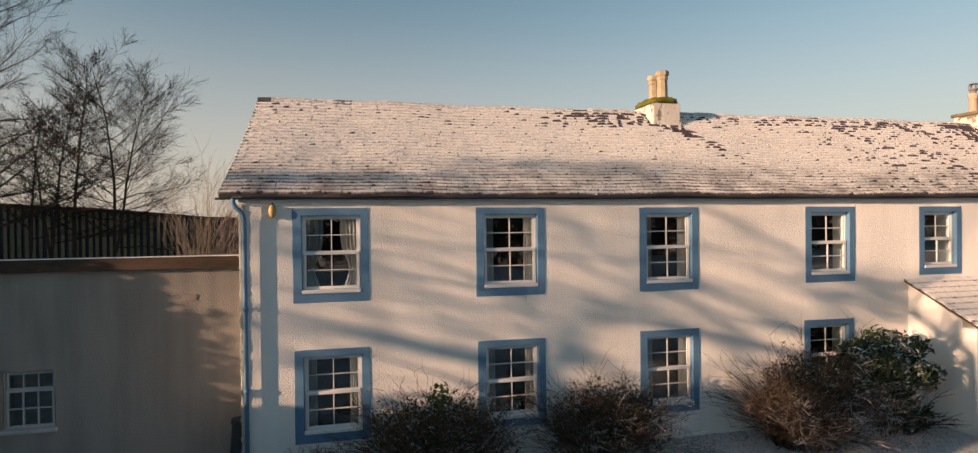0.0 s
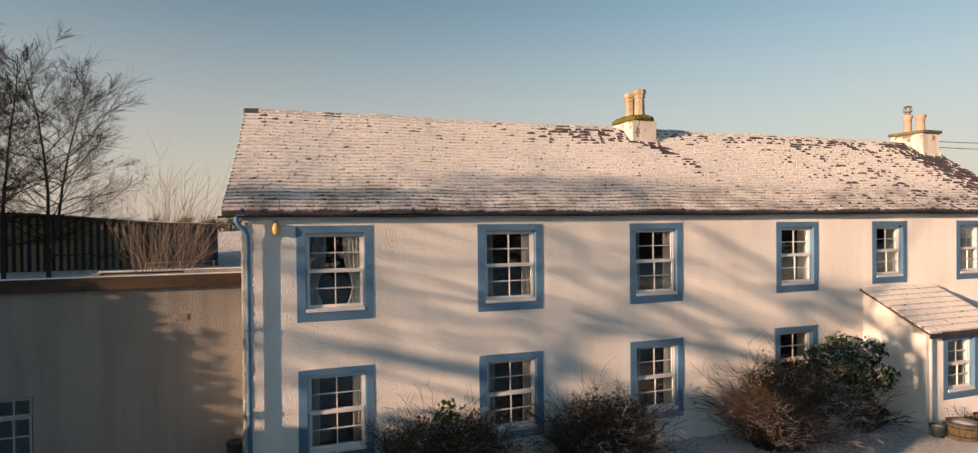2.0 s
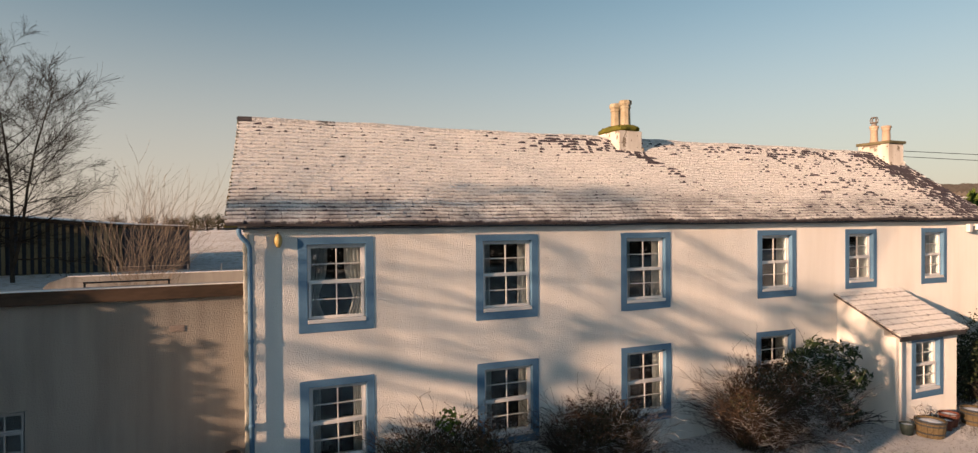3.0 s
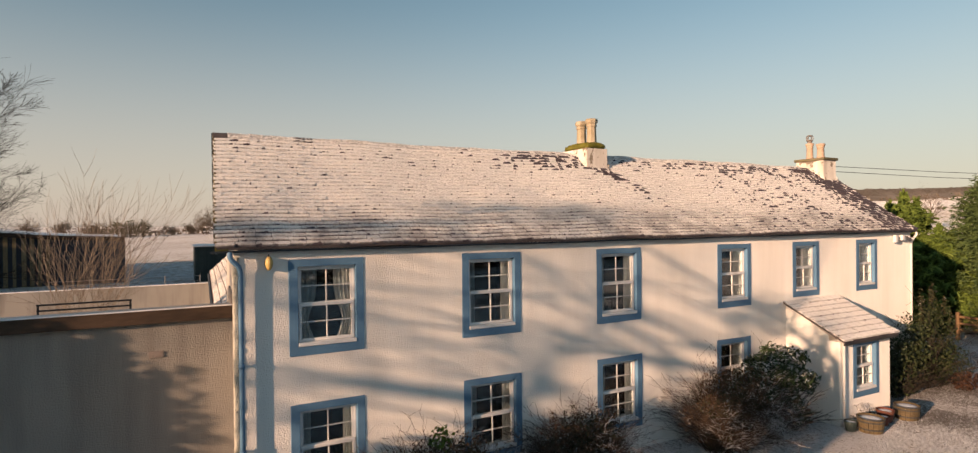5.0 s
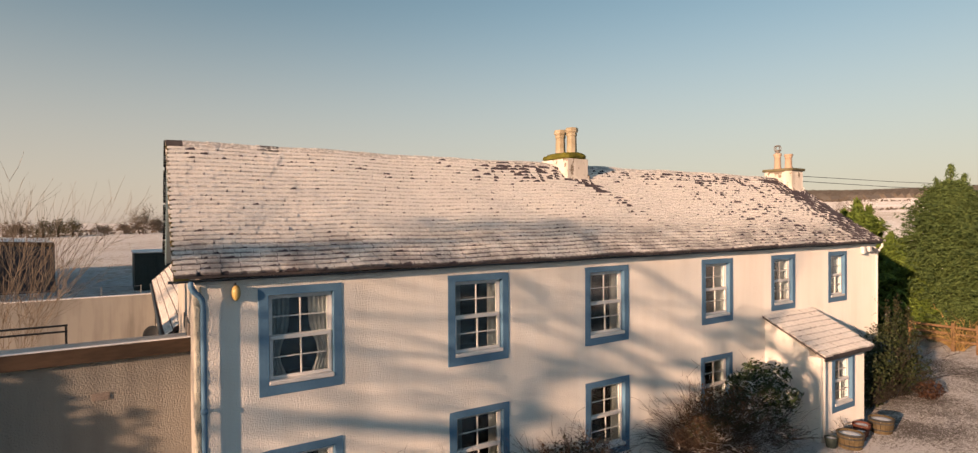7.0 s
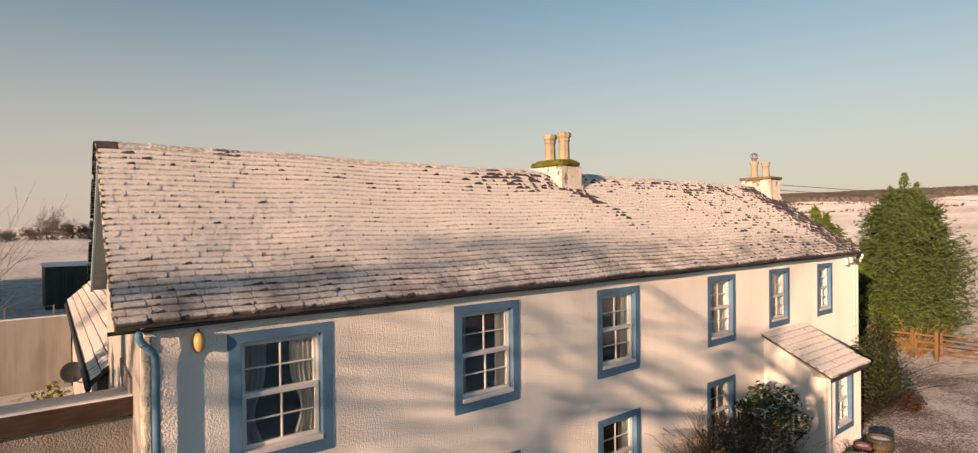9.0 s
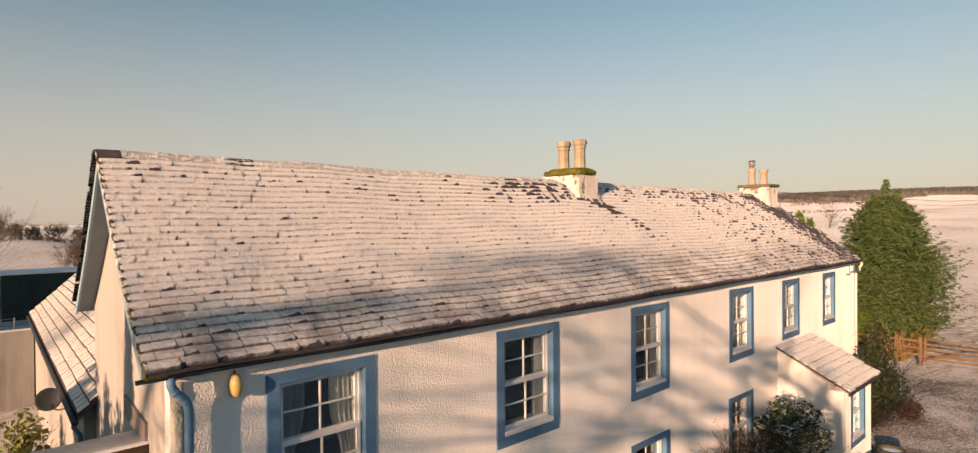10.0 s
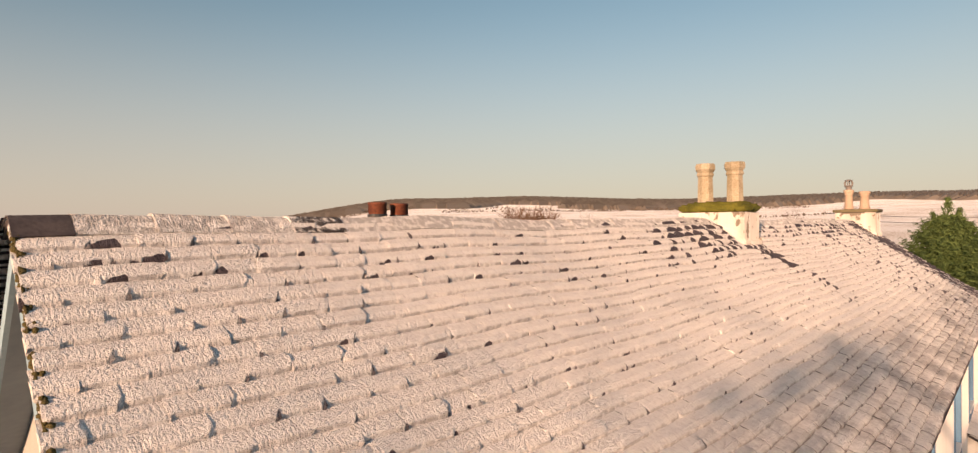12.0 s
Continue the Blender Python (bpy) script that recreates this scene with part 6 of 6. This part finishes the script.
old_pot = thing("clay_pot", "old dark chimney pot standing in the corner by the downpipe", "chimney pot", (-0.25, 1.05, GROUND))
bm = bmesh.new()
turned(bm, [(0.20, 0), (0.20, 0.10), (0.165, 0.22), (0.145, 0.42), (0.128, 0.66), (0.125, 0.72), (0.142, 0.75), (0.142, 0.81), (0.130, 0.83), (0.10, 0.83), (0.095, 0.45), (0.0, 0.44)], 20, (-0.25, 1.05, GROUND), cap=False)
part("pot", bm, M_DARKMETAL, old_pot, smooth=True)
cable = thing("overhead_cable", "thin overhead cable across the fields", "cable")
bm = bmesh.new()
piped(bm, [(21.1, 4.0, 7.4), (30, 3.0, 7.25), (45, 1.3, 7.2), (70, -1.5, 7.9), (110, -6, 9.6)], 0.012, 4)
part("wire", bm, M_DARKMETAL, cable)
bm = bmesh.new()
piped(bm, [(21.1, 4.0, 7.6), (30, 3.0, 7.5), (45, 1.3, 7.5), (70, -1.5, 8.2), (110, -6, 9.9)], 0.012, 4)
part("wire", bm, M_DARKMETAL, cable)

# ---- unseen trees and hedges added on the sunny side to shade the house ----
SH = "unseen spreading leafless tree that casts branch shadows on the front"
# unseen trees; limbs biased to lay branch streaks across the front
for (x, y), h, sd, bias in (((-13.0, -8.2), 15.0, 61, (-1, 0.05, 0.32)), ((-18.8, -7.8), 14.0, 62, (-1, 0, 0.28)), ((-8.4, -8.2), 15.0, 64, (-1, 0.05, 0.30))):
    bare_tree((x, y, GROUND), h, sd, SH, 3, (0, 0), 0.9, 1, 3, thick=1.4, bias=bias)
# unseen; leaf clumps placed to dim the porch's left wall
beech = bare_tree((-11.4, -8.1, GROUND), 8.6, 66, "unseen beech with withered leaves, added to mottle the porch side with shade", 4, (0, 0), 0.9, 1, 3, thick=1.0)
leafy(beech, "leaf_mass", [((-10.8, -8.3, 6.9), (0.8, 0.5, 0.8)), ((-10.7, -7.6, 5.9), (0.8, 0.5, 0.7)), ((-10.9, -8.3, 5.3), (0.7, 0.5, 0.5)), ((-10.8, -7.1, 7.5), (0.5, 0.6, 0.6))], 860, 0.11, M_DEADLEAF, 47, 0.9, 0.5)
hedge = thing("hedge", "unseen dense evergreen hedge added to shade the wing and lower wall", "hedge")
# unseen hedge; heights chosen to shade wing, wall foot and lawn
HEDGE = [(4.6, 5.6), (3.6, 5.6), (2.2, 5.5), (1.1, 5.4), (0.5, 5.3), (-0.12, 5.2), (-1.5, 2.6), (-2.6, 3.1), (-3.6, 3.5), (-4.6, 4.0), (-5.6, 4.4), (-6.6, 3.9), (-7.6, 3.7), (-8.8, 3.6), (-10.0, 3.7), (-11.2, 3.6), (-12.4, 3.7), (-13.6, 3.6), (-14.8, 3.8)]
leafy(hedge, "leaf_mass", [((-9.0, y, h * 0.5), (0.9, 0.95, h * 0.53)) for y, h in HEDGE], 17000, 0.17, M_RHODO, 19, 0.5, 0.15)
bm = bmesh.new()
for y, h in HEDGE:
    g = bmesh.ops.create_icosphere(bm, subdivisions=2, radius=1)["verts"]
    for v in g:
        n = 1 + 0.12 * noise.noise(v.co * 2 + Vector((y, h, 0)))
        v.co = Vector((-9.0 + 0.62 * n * v.co.x, y + 0.8 * n * v.co.y, h * 0.49 + h * 0.48 * n * v.co.z))
tagged(part("branch_mass", bm, M_BARK, hedge), kind="stuff")
# added out of view for the upright shadow on the gable
conifer((-7.5, 0.5, GROUND), 7.3, 0.62, 9000, M_RHODO, 23, "unseen narrow cypress added to throw a shadow band on the gable", 0.08)
cedar = thing("cedar", "unseen cedar added to throw soft shade patches on the lower roof", "tree", (-38.5, -8.0, GROUND))
bm = bmesh.new()
piped(bm, [(-38.5, -8.0, GROUND - 0.1), (-38.4, -8.0, 6.0), (-38.3, -8.0, 12.4)], 0.3, 10, [0.36, 0.26, 0.06])
part("trunk", bm, M_BARK, cedar)
for y_, z_, end in ((-7.9, 10.9, -25.0), (-8.1, 11.2, -19.0)):
    bm = bmesh.new()
    piped(bm, [(-38.4, -8.0, z_ - 1.2), (-33.5, y_, z_ - 0.2), ((end - 31) / 2, y_, z_), (end, y_, z_ + 0.2)], 0.08, 6, [0.14, 0.10, 0.06, 0.02])
    part("limb", bm, M_BARK, cedar)
# unseen leaf clumps set back along the sun from the roof's shade patches
leafy(cedar, "leaf_mass", [((-21.7, -7.6, 11.35), (1.1, 0.5, 0.32)), ((-24.0, -7.5, 11.4), (1.0, 0.45, 0.26)), ((-28.6, -8.1, 11.0), (1.0, 0.5, 0.30)), ((-26.6, -8.2, 10.95), (0.8, 0.5, 0.26))], 330, 0.09, M_RHODO, 29, 0.9, 0.4)
# added out of view to keep barn and container ground in shade
west = thing("unseen_tree_belt", "unseen evergreen tree belt added to shade the barn and yard", "trees", kind="stuff")
leafy(west, "leaf_mass", [((-32, y, h * 0.5), (2.0, 2.2, h * 0.55)) for y, h in ((16.0, 10.6), (18.5, 10.5), (21.5, 10.4), (24.5, 10.2), (27.0, 10.0))], 14000, 0.4, M_RHODO, 38, 0.7, 0.3)

# unseen blocker: shades the lawn that the windows mirror
park = thing("unseen_woodland_belt", "unseen evergreen belt added to shade the lawn", "trees", kind="stuff")
leafy(park, "leaf_mass", [((-23, -17.5 - 2.6 * i, 4.3 + 0.5 * (i % 3)), (2.0, 2.0, 4.6 + 0.5 * (i % 3))) for i in range(11)], 16000, 0.4, M_RHODO, 41, 0.7, 0.3)
# unseen; gives the upper panes something dark to mirror
south = thing("unseen_woodland_belt", "unseen leafless woodland belt added to darken the window reflections", "trees", kind="stuff")
srnd = random.Random(52)
leafy(south, "leaf_mass", [((x_, -46 + srnd.uniform(-2, 2), h_ * 0.5), (3.4, 2.4, h_ * 0.55)) for x_, h_ in [(-46 + 4.4 * i, srnd.uniform(6, 10)) for i in range(30)]], 24000, 0.5, foliage_mat("brown_wood", (0.05, 0.04, 0.03), (0.14, 0.11, 0.085), 0.0, 0.9), 39, 0.7, 0.35)

# ---- slates of the front slope, the nearest as single pieces ----
spots = course_spots(roof_pt, (V0, X1 + 0.06), COURSES, 0.29, 5)
spots = [(m, k) for m, k in spots if not (9.42 < m.translation.x < 10.25 and m.translation.y > 2.5)]
lay_slates(roof, spots, front_shapes, (M_SNOWSLATE, M_SLATE), lambda q: q.x < 3.6 and q.x + 1.55 * q.y < 4.4)

# ---- slates of the porch and the rear wing ----
porch_shapes = [slate_shape(0.30, 1.93 / 9 + 0.05, 31 + i, 0.014) for i in range(8)]
lay_slates(porch_roof, course_spots(porch_pt, (PX0 - 0.13, PX1 + 0.11), 9, 0.30, 15), porch_shapes, (M_SNOWSLATE_C, M_SLATE), lambda q: True)
rear_slope = lambda x, s: rear_pt(-x, s * RWID)
rear_shapes = [slate_shape(0.30, RWID * math.hypot(1, RSL) / 16 + 0.06, 51 + i, 0.02) for i in range(8)]
lay_slates(rear_roof, course_spots(rear_slope, (-RLEN - 0.02, 0.0), 16, 0.30, 25), rear_shapes, (M_SNOWSLATE_B, M_SLATE), lambda q: q.y < 14.5)
back_slope = lambda x, s: Vector((X1 - x + verge_x(2 * RIDGE_Y - EAVE_Y - (RIDGE_Y - EAVE_Y) * s) - X1, 2 * RIDGE_Y - EAVE_Y - (RIDGE_Y - EAVE_Y) * s, EAVE_Z + (RIDGE_Z - EAVE_Z) * s - 0.10 * math.sin(math.pi * s)))
lay_slates(back_roof, course_spots(back_slope, (-1.5, 0.03), COURSES, 0.29, 35), front_shapes, (M_SNOWSLATE_B, M_SLATE), lambda q: False)

# moss along the left verge
rnd = random.Random(33)
bm = bmesh.new()
for i in range(300):
    q = roof_pt(V0 - 0.005 + rnd.uniform(-0.01, 0.03), rnd.random() ** 0.8)
    g = bmesh.ops.create_icosphere(bm, subdivisions=1, radius=rnd.uniform(0.010, 0.028))["verts"]
    for v in g:
        v.co = Vector((v.co.x * 0.8, v.co.y * rnd.uniform(1.0, 1.8), v.co.z * 0.7)) + q + Vector((0, 0, 0.012))
for a, b in zip(range(60), range(1, 61)):
    qa, qb = roof_pt(V0 - 0.008, a / 60), roof_pt(V0 - 0.008, b / 60)
    w0, h0 = rnd.uniform(0.020, 0.045), rnd.uniform(0.022, 0.040)
    vs = [bm.verts.new(q + Vector((dx, 0, dz))) for q in (qa, qb) for dx, dz in ((0, -0.05), (w0, -0.05), (w0 * 0.8, h0 * 0.7), (0, h0))]
    for f in ((0, 1, 2, 3), (7, 6, 5, 4), (0, 4, 5, 1), (1, 5, 6, 2), (2, 6, 7, 3), (3, 7, 4, 0)):
        bm.faces.new([vs[i] for i in f])
tagged(part("verge_moss", bm, M_MOSSBROWN, roof, "brown-green moss tufts along the verge", smooth=True), kind="stuff")

# ridge tiles
M_RIDGE = snowed("frosted_ridge", (0.05, 0.05, 0.055), (0.12, 0.11, 0.11), 0.04)
rnd = random.Random(9)
x = V0 - 0.03
while x < X1 - 0.3:
    l = rnd.uniform(0.42, 0.50) if x > V0 else 0.29
    if not (9.0 < x < 10.3 or x > 19.85):
        bm = bmesh.new()
        ring = []
        xo = verge_x(RIDGE_Y) - V0
        sh = xo * (1 - (x - V0) / (X1 - V0))
        for xx in (x + 0.004, x + l - 0.004):
            lift = rnd.uniform(0.010, 0.028) + (0.006 if x < V0 else 0.0)
            ring.append([bm.verts.new((xx + sh, RIDGE_Y + dy, roof_pt(xx, 1.0).z + dz + lift)) for dy, dz in ((-0.16, -0.105), (-0.09, -0.032), (-0.035, 0.010), (0.035, 0.010), (0.09, -0.032), (0.16, -0.105), (0.13, -0.125), (0.0, -0.05), (-0.13, -0.125))])
        n = 9
        bm.faces.new(ring[0])
        bm.faces.new(ring[1][::-1])
        for i in range(n):
            bm.faces.new((ring[0][i], ring[0][(i + 1) % n], ring[1][(i + 1) % n], ring[1][i]))
        ob = part("ridge_tile", bm, M_SLATE if x < V0 else M_RIDGE, roof)
    x += l
